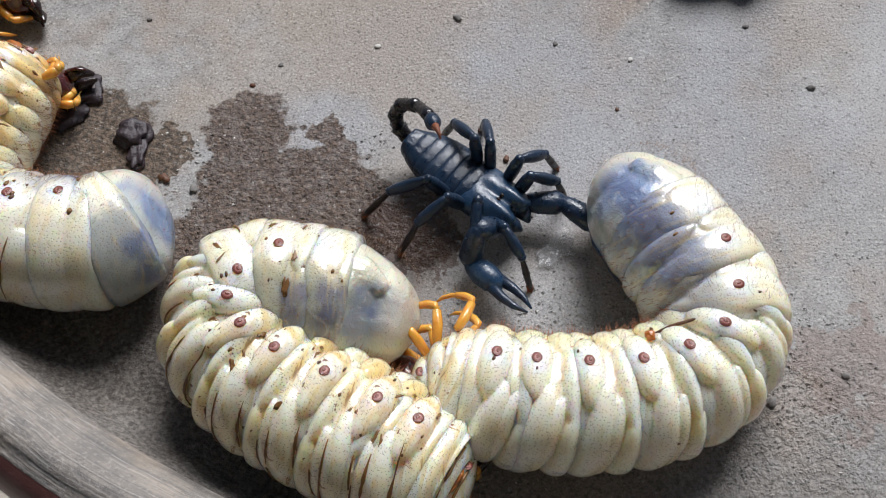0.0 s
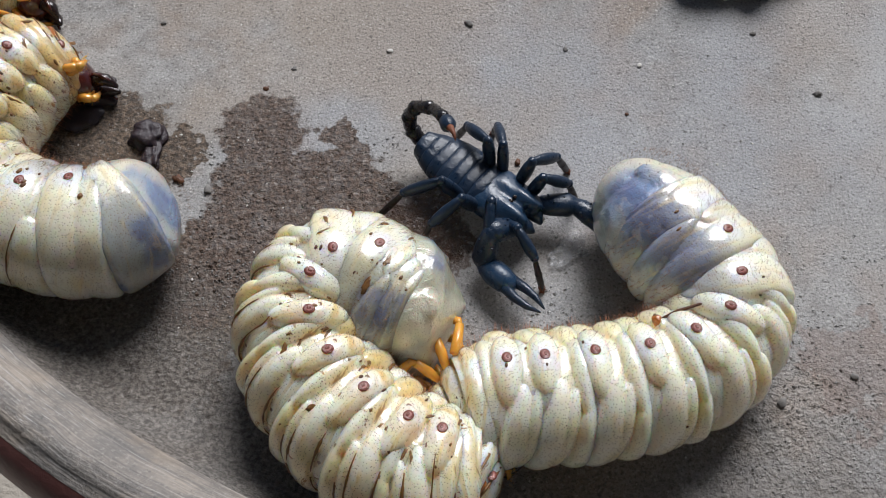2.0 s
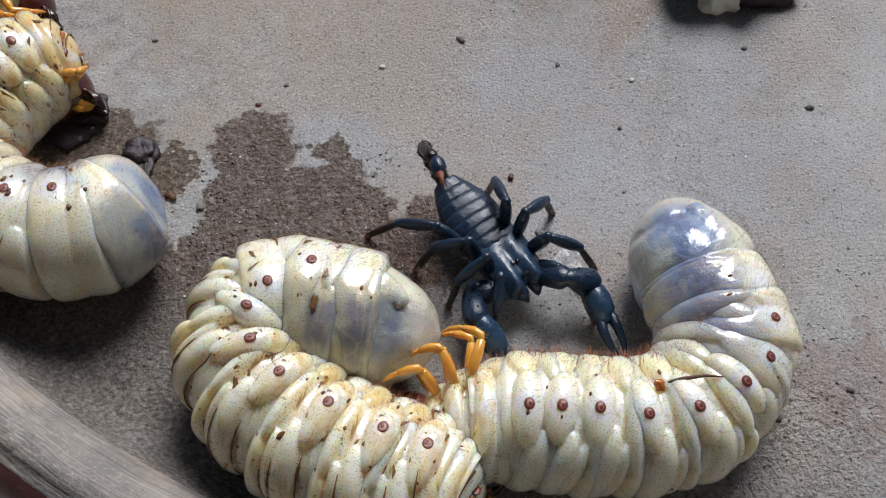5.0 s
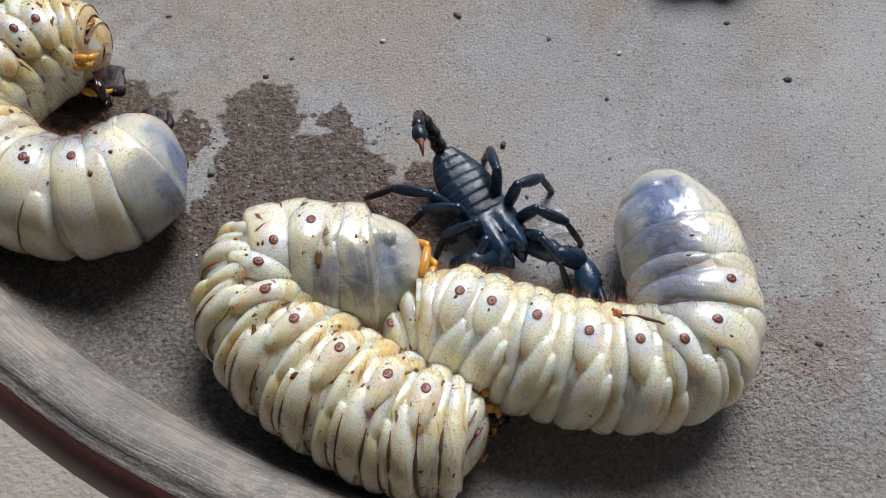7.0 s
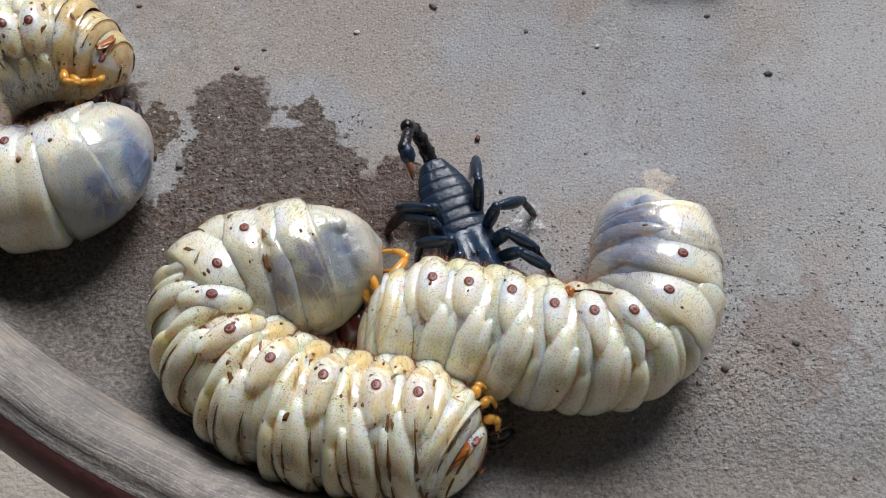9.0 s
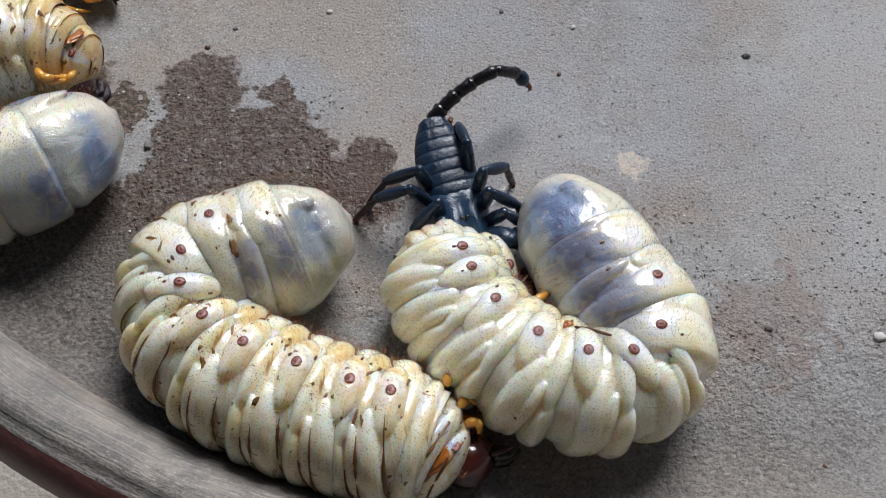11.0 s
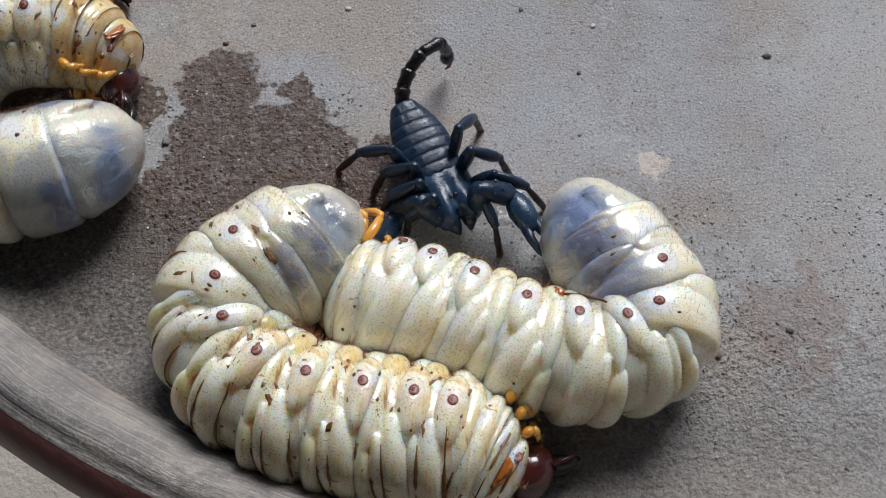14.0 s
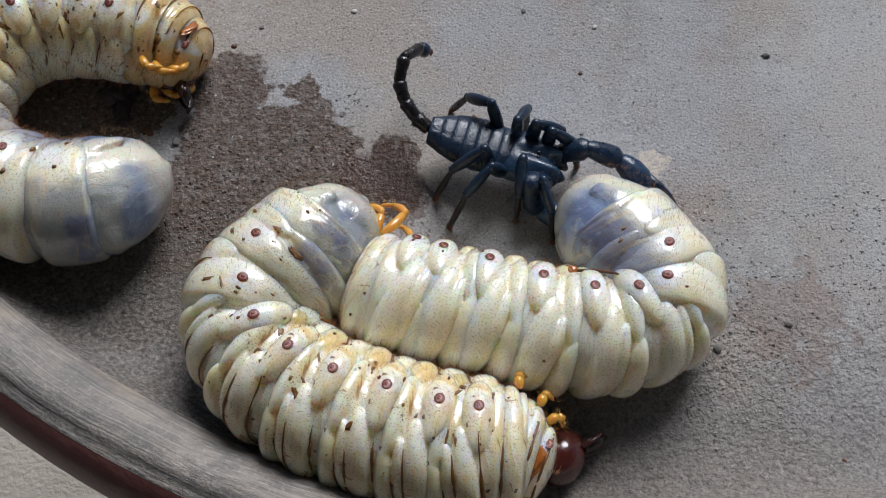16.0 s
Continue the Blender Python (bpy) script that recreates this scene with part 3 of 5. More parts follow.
def build_segment(grub, n, r, side, skin, rng, grain, dirt, rusty):
    """One body ring: n = 1..3 thorax, 4..12 abdomen. x runs towards the tail, z up."""
    j = lambda s: rng.uniform(-s, s)
    relief, creases = ring_relief(n, r, side, rng)
    on = lambda a, x, up=0.0: around(a, float(relief.at(a, x)) + up, x, side)
    material = TAIL_SKIN[side, n] if n >= 9 else (SKIN_RUSTY if rusty else SKIN_DIRTY)[side] if n <= 3 else skin[side]
    x0 = (-0.0030, -0.0034, -0.0046)[n - 1] if n < 4 else -0.0060 if n == 4 else -0.0094 if n < 12 else -0.0064
    ring = grid_part("segment", relief, side, grain, x0, 0.0094 if 8 <= n < 12 else 0.0066, material, grub)
    bm = bmesh.new()
    creases = creases if dirt > 0.0001 else creases[-1:]
    for p, q in creases:
        a0 = max(relief.lobes[p][0], relief.lobes[q][0]) + 6
        a1 = min(150, relief.lobes[p][1], relief.lobes[q][1]) - 8
        a = a0 + rng.uniform(0, 25)
        while a < a1 - 8:
            b = min(a1, a + rng.uniform(30, 120))
            angles = [a + (b - a) * k / 9 for k in range(10)]
            path = [on(c, relief.crease(p, q, c), 0.0002 if p != q else 0.0005) for c in angles]
            w = [max(0.00001, dirt * rng.uniform(0.25, 0.75) * math.sin(math.pi * (k + 0.6) / 10.2) ** 0.6) for k in range(10)]
            sweep(bm, path, w, [0.6 * v for v in w], [around(c, 1, 0, side) for c in angles], 6)
            a = b + rng.uniform(2, 0.004 / dirt if dirt > 0.00025 else 90)
    if creases:
        part("crease_dirt", bm, RUST, ring, "rusty brown dirt in the skin creases")
    else:
        bm.free()
    if n == 1 or 4 <= n <= 11:
        x = -0.0010
        out = around(-15, 1, 0, side)
        turn = Matrix(basis((1, 0, 0), out)).transposed()
        place = on(-15, x, 0.00008)
        bm = bmesh.new()
        ball(bm, place, (0.00076, 0.00090, 0.00016), turn, 3)
        pore = part("breathing_pore", bm, PORE, ring, "red-brown oval breathing pore")
        bm = bmesh.new()
        ball(bm, place + out * 0.00004, (0.00050, 0.00062, 0.00016), turn, 3)
        part("pore_plate", bm, PORE_PALE, pore, "pinkish pore plate")
        bm = bmesh.new()
        ball(bm, place + out * 0.00017 + Vector((0.0001, 0, 0)), (0.00026, 0.00036, 0.00007), turn, 2)
        part("pore_slit", bm, PORE, pore)
    for k in range(4 if dirt > 0.00025 and (0 if rusty else 3) < n < (9 if rusty else 12) else 0):
        a, x = rng.uniform(-50, -24) if k % 2 else rng.uniform(-5, 22), rng.choice((-0.0032, 0.0016, 0.0022)) + j(0.0005)
        bm = bmesh.new()
        ball(bm, on(a, x), (rng.uniform(0.0002, 0.0005), rng.uniform(0.0005, 0.0014), 0.00006), Matrix.Rotation(radians(side * a), 3, "X") @ Matrix.Rotation(j(1.0), 3, "Z"), 3, 0.9, rng.uniform(0, 9))
        part("rust_patch", bm, RUST, ring, "rusty brown stain")
    if n == 1 and dirt > 0.00025:
        bm = bmesh.new()
        ball(bm, on(14, 0.0), (0.0012, 0.0022, 0.00025), Matrix.Rotation(radians(side * 20), 3, "X"), 3, 0.6, 1.7)
        part("neck_shield", bm, AMBER_DARK, ring, "orange-brown neck shield")
    for k in range(round(min(dirt, 0.0003) * 20000)):
        bm = bmesh.new()
        a, s = rng.uniform(-56, 8) if k % 4 or dirt > 0.00025 else rng.uniform(-50, 110), rng.uniform(0.00010, 0.00030) * (1.7 if rusty and k % 2 else 1.0)
        ball(bm, on(a, rng.uniform(-0.0035, 0.0042)), (s, s * rng.uniform(1, 2.2), s * 0.6), Matrix.Rotation(radians(side * a), 3, "X"), 1, 0.6, rng.uniform(0, 9))
        part("dirt_fleck", bm, RUST if k % 3 else CRUMB, ring)
    bm = bmesh.new()
    for k in range(420 if n < 9 else 520):
        a = rng.uniform(-80, 20) if k % 2 else rng.uniform(-80, 120)
        root = on(a, rng.uniform(-0.0037, 0.0042), -0.00005)
        tip = root + around(a + j(35), 1, 0, side) * rng.uniform(0.0003, 0.0009) + Vector((0.0004 + j(0.0007), 0, 0))
        spike(bm, root, tip, 0.000026)
    part("bristles", bm, BRISTLE, ring, "short rusty bristles")
    bm = bmesh.new()
    for k in range(100):
        a = rng.uniform(-130, -66)
        root = on(a, rng.uniform(-0.004, 0.004), -0.00005)
        spike(bm, root, root + around(-85 + j(40), 1, 0, side) * rng.uniform(0.0007, 0.0021), 0.00004)
    part("belly_bristles", bm, BRISTLE_RED, ring, "longer red-brown belly bristles")
    return ring


def build_rump(grub, r, side, rng):
    bm = bmesh.new()
    xs = (-0.0072, -0.0062, -0.0035, 0.0, 0.0026, 0.0038, 0.0044, 0.0052, 0.0066, 0.0082, 0.0094, 0.0100)
    k = (0.84, 0.98, 1.05, 0.98, 0.86, 0.79, 0.74, 0.715, 0.64, 0.52, 0.35, 0.16)
    sweep(bm, [(x, side * 0.00012 * i, 0) for i, x in enumerate(xs)], [r * q for q in k], [r * q for q in k], (0, 0, 1), 64, 0.5)
    bmesh.ops.subdivide_edges(bm, edges=bm.edges[:], cuts=1, use_grid_fill=True)
    for v in bm.verts:
        v.co += v.co.normalized() * (0.0009 * noise.noise(v.co * 150) + 0.00012 * noise.noise(v.co * 500))
    crest = [(-0.0065, -20), (-0.003, -24), (0.001, -30), (0.0045, -40)]
    sweep(bm, [around(a, r * q, x, side) for (x, a), q in zip(crest, (0.98, 0.99, 0.95, 0.82))], [0.0018, 0.0024, 0.0022, 0.0014], [0.0006, 0.0008, 0.0007, 0.0004],
          [around(a, 1, 0, side) for x, a in crest], 20)
    rump = part("rump", bm, RUMP[side], grub, "smooth swollen grey rump with the dark gut showing", 0.0004, 6)
    bm = bmesh.new()
    for i in range(600):
        a, x = rng.uniform(-100, 120), rng.uniform(-0.006, 0.0088)
        q = 1.06 if x < 0 else 1.06 * math.sqrt(max(0.05, 1 - (x / 0.0104) ** 2))
        root = around(a, r * q * 0.99, x, side)
        spike(bm, root, root + around(a, 1, 0.3, side) * rng.uniform(0.0004, 0.0010), 0.000028)
    part("bristles", bm, BRISTLE, rump, "short rusty bristles")
    return rump


def build_head(grub, r, side, rng):
    bm = bmesh.new()
    ball(bm, (-0.0016, 0, 0), (r * 0.60, r * 0.76, r * 0.70), None, 4, 0.03)
    head = part("head", bm, HEAD, grub, "shiny chestnut head capsule")
    for s in (-1, 1):
        bm = bmesh.new()
        y = side * r * 0.45
        sweep(bm, [(-0.0042, y, s * 0.0016), (-0.0058, y + side * 0.0012, s * 0.0017), (-0.0068, y + side * 0.0028, s * 0.0008)],
              [0.0014, 0.0011, 0.0004], [0.0013, 0.0010, 0.0004], (0, 0, 1), 10)
        part("jaw", bm, JAW, head, "black curved jaw")
        bm = bmesh.new()
        sweep(bm, [(-0.004, side * 0.002, s * 0.0026), (-0.0052, side * 0.0034, s * 0.0030), (-0.0060, side * 0.0050, s * 0.0028)],
              [0.0004, 0.00035, 0.00025], [0.0004, 0.00035, 0.00025], (0, 0, 1), 8)
        part("feeler", bm, HEAD, head)
    return head


def build_leg(grub, rng, length, side):
    """A jointed amber leg along +x that bends at the knee towards the head."""
    k = length
    bends = ((-0.1, 0.0, 0.0), (0.16, 0.0, 0.06), (0.38, 0.02, 0.14), (0.46, 0.05, 0.14), (0.50, 0.17, 0.10), (0.52, 0.32, 0.02), (0.52, 0.38, -0.02), (0.50, 0.50, -0.12), (0.46, 0.58, -0.24))
    bm = bmesh.new()
    for a, b, w in ((0, 3, 0.00080), (3, 6, 0.00066), (6, 9, 0.00046)):
        path = [(x * k, y * k * side, z * k) for x, y, z in bends[max(a - 1, 0) : b]]
        wide = [w * q for q in ((0.8, 1.05, 0.85) if a == 0 else (0.7, 0.95, 1.05, 0.8) if a == 3 else (0.8, 0.9, 0.75, 0.3))]
        sweep(bm, path, wide, wide, (0, 0, 1), 10)
    for i in range(46):
        x, y, z = bends[rng.randrange(1, 9)]
        a = rng.uniform(0, 6.28)
        root = Vector((x * k, y * k * side + 0.0007 * math.cos(a), z * k + 0.0007 * math.sin(a)))
        spike(bm, root, root + Vector((0.0004, 0.0008 * math.cos(a), 0.0008 * math.sin(a))), 0.00003)
    return part("leg", bm, AMBER, grub, "amber jointed leg with fine bristles")


def spline(keys, values, q):
    """A natural cubic through values at keys, at q: the place and the slope."""
    n = len(keys)
    h = [b - a for a, b in zip(keys, keys[1:])]
    a, b = np.eye(n), np.zeros((n, 2))
    v = np.array(values, float)
    for i in range(1, n - 1):
        a[i, i - 1 : i + 2] = h[i - 1], 2 * (h[i - 1] + h[i]), h[i]
        b[i] = 6 * ((v[i + 1] - v[i]) / h[i] - (v[i] - v[i - 1]) / h[i - 1])
    m = np.linalg.solve(a, b)
    i = max(k for k in range(n - 1) if k == 0 or keys[k] <= q)
    s, u = h[i], q - keys[i]
    w = s - u
    place = m[i] * w**3 / (6 * s) + m[i + 1] * u**3 / (6 * s) + (v[i] / s - m[i] * s / 6) * w + (v[i + 1] / s - m[i + 1] * s / 6) * u
    slope = -m[i] * w**2 / (2 * s) + m[i + 1] * u**2 / (2 * s) - v[i] / s + v[i + 1] / s + (m[i] - m[i + 1]) * s / 6
    return place, slope


class Grub:
    """A beetle grub that lies curled on its side; its rings slide along a bending line on the floor."""
    KEYS = (1, 3, 4, 6, 8, 10, 11, 13)

    def __init__(self, label, r, side, skin, seed, lift=-22, grain=0.0003, dirt=0.0002, leg=0.0095, sway=10, ahead=0, rusty=False, nod=((0, 0.16), (16, 0.16))):
        rng = random.Random(seed)
        self.r, self.side, self.rows, self.rolls, self.lift, self.sway, self.ahead, self.nod = r, side, {}, {}, lift, sway, ahead, nod
        self.root = tagged(new("grub"), label, "grub", "beetle grubs in the tray")
        self.rings = {0: build_head(self.root, r * SIZES[0], side, rng), 13: build_rump(self.root, r * SIZES[13], side, rng)}
        for n in range(1, 13):
            self.rings[n] = build_segment(self.root, n, r * SIZES[n], side, skin, rng, grain, dirt, rusty)
        self.legs = [(n, up, build_leg(self.root, rng, leg, side)) for n in (1, 2, 3) for up in (1, -1)]

    def __call__(self, t, *points, rolls=(0,) * 8):
        """The line at t seconds: millimetres on the floor, from behind the head to the rump, and how far the rings roll there, in degrees."""
        self.rows[t] = [(x / 1000, y / 1000) for x, y in points]
        self.rolls[t] = rolls

    def ring_pose(self, t, n, level=False):
        place, slope = spline(self.KEYS, self.rows[t], max(n, 1))
        slope = slope / np.linalg.norm(slope)
        if n == 0:
            place = place - slope * self.r * np.interp(t, *zip(*self.nod)) + np.array((-slope[1], slope[0])) * self.side * self.r * 0.32
        turn = math.degrees(math.atan2(slope[1], slope[0]))
        roll = 0.0 if level else np.interp(n, self.KEYS, self.rolls[t])
        return pose(place[0], place[1], self.r * SIZES[n] * (0.93 if n else 0.66), self.side * roll, 0, turn)

    def play(self):
        first = self.rows[0.0]
        home = Matrix.Translation((sum(p[0] for p in first) / 8, sum(p[1] for p in first) / 8, 0))
        self.root.matrix_world = home
        back = home.inverted()
        for n, ring in self.rings.items():
            walk(ring, [(t, back @ self.ring_pose(t, n)) for t in sorted(self.rows)])
        for n, up, leg in self.legs:
            r = self.r * SIZES[n]
            hip = Matrix.Translation(around(-62 if up > 0 else -118, r * 0.95, (0, -0.0018, -0.0036)[n - 1], self.side))
            rows = []
            for i, t in enumerate(sorted(self.rows)):
                sway = self.sway * math.sin(1.3 * i + n * 2 + up)
                swing = pose(0, 0, 0, 0, 0, self.side * (95 + self.ahead + (n - 2) * -28 + sway)) @ pose(0, 0, 0, 0, self.lift + (0, 26, 44)[n - 1] * (self.lift < 0) if up > 0 else 14, 0)
                rows.append((t, back @ self.ring_pose(t, n, t > 12) @ hip @ swing))
            walk(leg, rows)


pale_grub = Grub("cream grub with a grey rump, lying curled on the tray floor", 0.0105, 1, SKIN, 1, -20, 0.00022, 0.00009, 0.0100)
stained_grub = Grub("cream grub with brown-stained folds, lying curled by the rim", 0.0112, -1, SKIN_DIRTY, 2, 12, 0.00022, 0.00046, 0.0029, nod=((0, -0.4), (8.5, -0.35), (11, 0.1), (13, 0.12), (16, 0.16)))
far_grub = Grub("cream grub with muddy folds, tightly curled, dark gut showing", 0.0106, 1, SKIN_DIRTY, 3, 0, 0.0003, 0.00032, 0.0046, 16, 62, rusty=True, nod=((0, -0.1), (3, -0.05), (5.5, -0.2), (10, -0.2), (12, -0.12), (14, 0.0), (15, -0.25), (16, -0.3)))
back_grub = Grub("cream grub with amber legs, lying behind another grub", 0.0108, 1, SKIN, 4, 8)


smear = bmesh.new()
sweep(smear, [around(-46, 0.0101, -0.0030, 1), around(-40, 0.0104, -0.0005, 1), around(-32, 0.0105, 0.0025, 1), around(-24, 0.0104, 0.0045, 1)], [0.0002, 0.0003, 0.00022, 0.0001],
      [0.0002, 0.0003, 0.00022, 0.0001], (0, 0, 1), 8)
part("brown_thread", smear, CRUMB, pale_grub.rings[8], "thin brown thread of dried dirt")
smear = bmesh.new()
ball(smear, around(-46, 0.0102, -0.0036, 1), (0.0007, 0.0009, 0.0006), None, 3, 0.5, 4.0)
part("orange_smear", smear, AMBER_DARK, pale_grub.rings[8], "orange-brown smear")


# ---- scorpion ----
class Scorpion:
    TAIL = (0.0030, 0.0033, 0.0036, 0.0042, 0.0054, 0.0058)
    ARM = (0.0066, 0.0066, 0.0130)
    LEG = (0.0075, 0.0064, 0.0084)
    LENGTH = 0.0235

    def __init__(self):
        self.root = tagged(new("scorpion"), "small blue-black scorpion with raised tail and open pincers", "scorpion")
        self.rows = {}
        self.build_body()
        self.tail = [self.build_tail(k) for k in range(6)]
        self.arms = [[self.build_arm(k, s) for k in range(3)] for s in (1, -1)]
        self.legs = [[[self.build_leg(n, k) for k in range(3)] for n in range(4)] for s in (1, -1)]

    def build_body(self):
        # x runs forward, the middle of the body is the origin
        bm = bmesh.new()
        sweep(bm, [(x, 0, 0) for x in (0.0022, 0.0040, 0.0062, 0.0085, 0.0105, 0.0118, 0.0122)], [0.0047, 0.0049, 0.0048, 0.0045, 0.0040, 0.0036, 0.0031],
              [0.0022, 0.0025, 0.0026, 0.0025, 0.0022, 0.0018, 0.0012], (0, 0, 1), 40, 0.1, 0.85)
        bmesh.ops.subdivide_edges(bm, edges=bm.edges[:], cuts=1, use_grid_fill=True)
        for v in bm.verts:
            if v.co.z > 0:
                ahead = max(0.0, min(1.0, (v.co.x - 0.003) / 0.008))
                v.co.z -= 0.0008 * math.exp(-((v.co.y / 0.0006) ** 2)) * ahead
                v.co.z += 0.0007 * math.exp(-(((abs(v.co.y) - 0.0019) / 0.0010) ** 2)) * ahead
                v.co.z -= 0.0004 * math.exp(-(((v.co.x - 0.0052 - abs(v.co.y) * 0.5) / 0.0006) ** 2))
            if v.co.x > 0.0108:
                v.co.x -= 0.0014 * math.exp(-((v.co.y / 0.0010) ** 2))
        part("carapace", bm, SHELL_GLOSS, self.root, "glossy blue-black carapace with a middle groove")
        widths = (0.0044, 0.0047, 0.0049, 0.0050, 0.0048, 0.0043, 0.0035)
        for i, w in enumerate(widths):
            x = 0.0030 - i * 0.00208
            tail = (widths + (0.0024,))[i + 1]
            high = 0.0026 - 0.00012 * abs(i - 2)
            bm = bmesh.new()
            spots = (0.0002, 0.0, -0.0004, -0.0012, -0.0019, -0.00205)
            sizes = [w + (tail - w) * k for k in (0.0, 0.0, 0.3, 0.65, 0.95, 0.95)]
            sweep(bm, [(x + s, 0, 0) for s in spots], [q * k for q, k in zip(sizes, (0.965, 0.99, 1.0, 1.0, 1.0, 0.955))],
                  [high * k for k in (0.93, 0.97, 0.995, 1.0, 1.0, 0.94)], (0, 0, 1), 40, 0.04, 0.85)
            for v in bm.verts:
                if v.co.z > 0:
                    v.co.z += 0.0002 * math.exp(-((v.co.y / 0.0006) ** 2)) + 0.00022 * math.exp(-(((abs(v.co.y) - w * 0.42) / 0.0004) ** 2)) + 0.00006 * noise.noise(v.co * 1600)
            part("back_plate", bm, SHELL, self.root)
        for s in (1, -1):
            bm = bmesh.new()
            sweep(bm, [(0.0106, s * 0.0013, -0.0004), (0.0122, s * 0.0014, -0.0007), (0.0132, s * 0.0010, -0.0014)], [0.0013, 0.0012, 0.0004],
                  [0.0013, 0.0012, 0.0004], (0, 0, 1), 12)
            part("mouth_claw", bm, SHELL, self.root)
        for s in (1, -1):
            bm = bmesh.new()
            ball(bm, (0.0078, s * 0.0005, 0.0023), (0.0004, 0.0004, 0.0004), None, 2)
            part("eye", bm, JAW, self.root)

    def build_tail(self, k):
        bm, n = bmesh.new(), self.TAIL[k]
        if k < 5:
            w = 0.0013 - 0.00008 * k
            sweep(bm, [(n * u, 0, 0) for u in (-0.05, 0.12, 0.5, 0.85, 1.02)], [w * q for q in (0.84, 1.0, 0.95, 1.14, 0.84)],
                  [w * q for q in (0.84, 1.02, 0.98, 1.18, 0.84)], (0, 0, 1), 10, 0.3)
            rng = random.Random(k)
            for i in range(16):
                a, x = rng.uniform(0, 6.28), n * rng.uniform(0.2, 0.95)
                q = Vector((0, math.cos(a), math.sin(a)))
                spike(bm, Vector((x, 0, 0)) + q * w * 0.9, Vector((x, 0, 0)) + q * (w + 0.0008), 0.00004)
            return part("tail_segment", bm, SHELL_TAIL, self.root)
        sweep(bm, [(0, 0, 0), (0.0008, 0, 0), (0.0020, 0, -0.0001), (0.0030, 0, 0)], [0.0007, 0.0012, 0.0013, 0.0008],
              [0.0007, 0.0012, 0.0013, 0.0008], (0, 0, 1), 14)
        bulb = part("stinger", bm, SHELL, self.root, "swollen sting bulb with a curved point")
        bm = bmesh.new()
        sweep(bm, [(0.0028, 0, 0), (0.0042, 0, 0.0003), (0.0052, 0, 0.0001), (0.0058, 0, -0.0006)], [0.0007, 0.00045, 0.0003, 0.0001],
              [0.0007, 0.00045, 0.0003, 0.0001], (0, 0, 1), 10)
        part("sting_point", bm, SHELL_RED, bulb)
        return bulb

    def build_arm(self, k, s):
        bm, n = bmesh.new(), self.ARM[k]
        if k < 2:
            sweep(bm, [(n * u, 0, 0) for u in (-0.06, 0.15, 0.5, 0.85, 1.04)], [q * 0.0019 for q in (0.6, 0.85, 1.05, 1.1, 0.75)],
                  [q * 0.0017 for q in (0.6, 0.9, 1.0, 1.1, 0.7)], (0, 0, 1), 12)
            for i in range(14):
                a = i * 2.4
                q = Vector((0, math.cos(a), math.sin(a)))
                root = Vector((n * (0.2 + 0.05 * i), 0, 0)) + q * 0.0018
                ball(bm, root, (0.00022, 0.00022, 0.00022), None, 1)
            return part("arm_upper" if k == 0 else "arm_fore", bm, SHELL, self.root)
        sweep(bm, [(-0.0004, 0, 0), (0.001, 0, 0), (0.003, 0, 0), (0.0052, 0, 0), (0.0068, s * 0.0004, 0)], [0.0010, 0.0018, 0.0023, 0.0021, 0.0014],
              [0.0009, 0.0017, 0.0021, 0.0019, 0.0012], (0, 0, 1), 16)
        palm = part("claw", bm, SHELL_GLOSS, self.root, "smooth bulging claw")
        for q, name in ((1, "fixed_finger"), (-1, "moving_finger")):
            bm = bmesh.new()
            y = q * 0.0009
            sweep(bm, [(0.0060, y, 0), (0.0085, y * 1.35, 0), (0.0110, y * 1.2, 0), (0.0134, y * 0.5, 0)], [0.0010, 0.0008, 0.00058, 0.00015],
                  [0.00105, 0.0008, 0.0006, 0.00015], (0, 0, 1), 10)
            part(name, bm, SHELL, palm)
        return palm

    def build_leg(self, n, k):
        bm, size = bmesh.new(), self.LEG[k] * (0.86, 0.95, 1.0, 1.08)[n]
        w = (0.00098, 0.00090, 0.00052)[k]
        sweep(bm, [(size * u, 0, 0) for u in (-0.04, 0.2, 0.5, 0.8, 1.03)], [w * q for q in (0.62, 0.85, 1.05, 1.0, 0.72)],
              [w * q * 1.2 for q in (0.6, 0.9, 1.1, 1.05, 0.7)], (0, 0, 1), 10)
        if k < 2:
            ball(bm, (size, 0, 0), (w * 0.8, w * 0.85, w * 0.95), None, 2)
        else:
            ball(bm, (size * 0.5, 0, 0), (w * 1.15, w * 1.25, w * 1.3), None, 2)
        rng = random.Random(n * 3 + k)
        for i in range(26):
            a, x = rng.uniform(0, 6.28), size * rng.uniform(0.1, 1.0)
            q = Vector((0.3, math.cos(a), math.sin(a)))
            spike(bm, Vector((x, 0, 0)) + q * w * 0.8, Vector((x, 0, 0)) + q * (w + rng.uniform(0.0002, 0.0006)), 0.00003)
        leg = part(("thigh", "knee", "foot")[k], bm, SHELL_FOOT if k == 2 else SHELL, self.root)
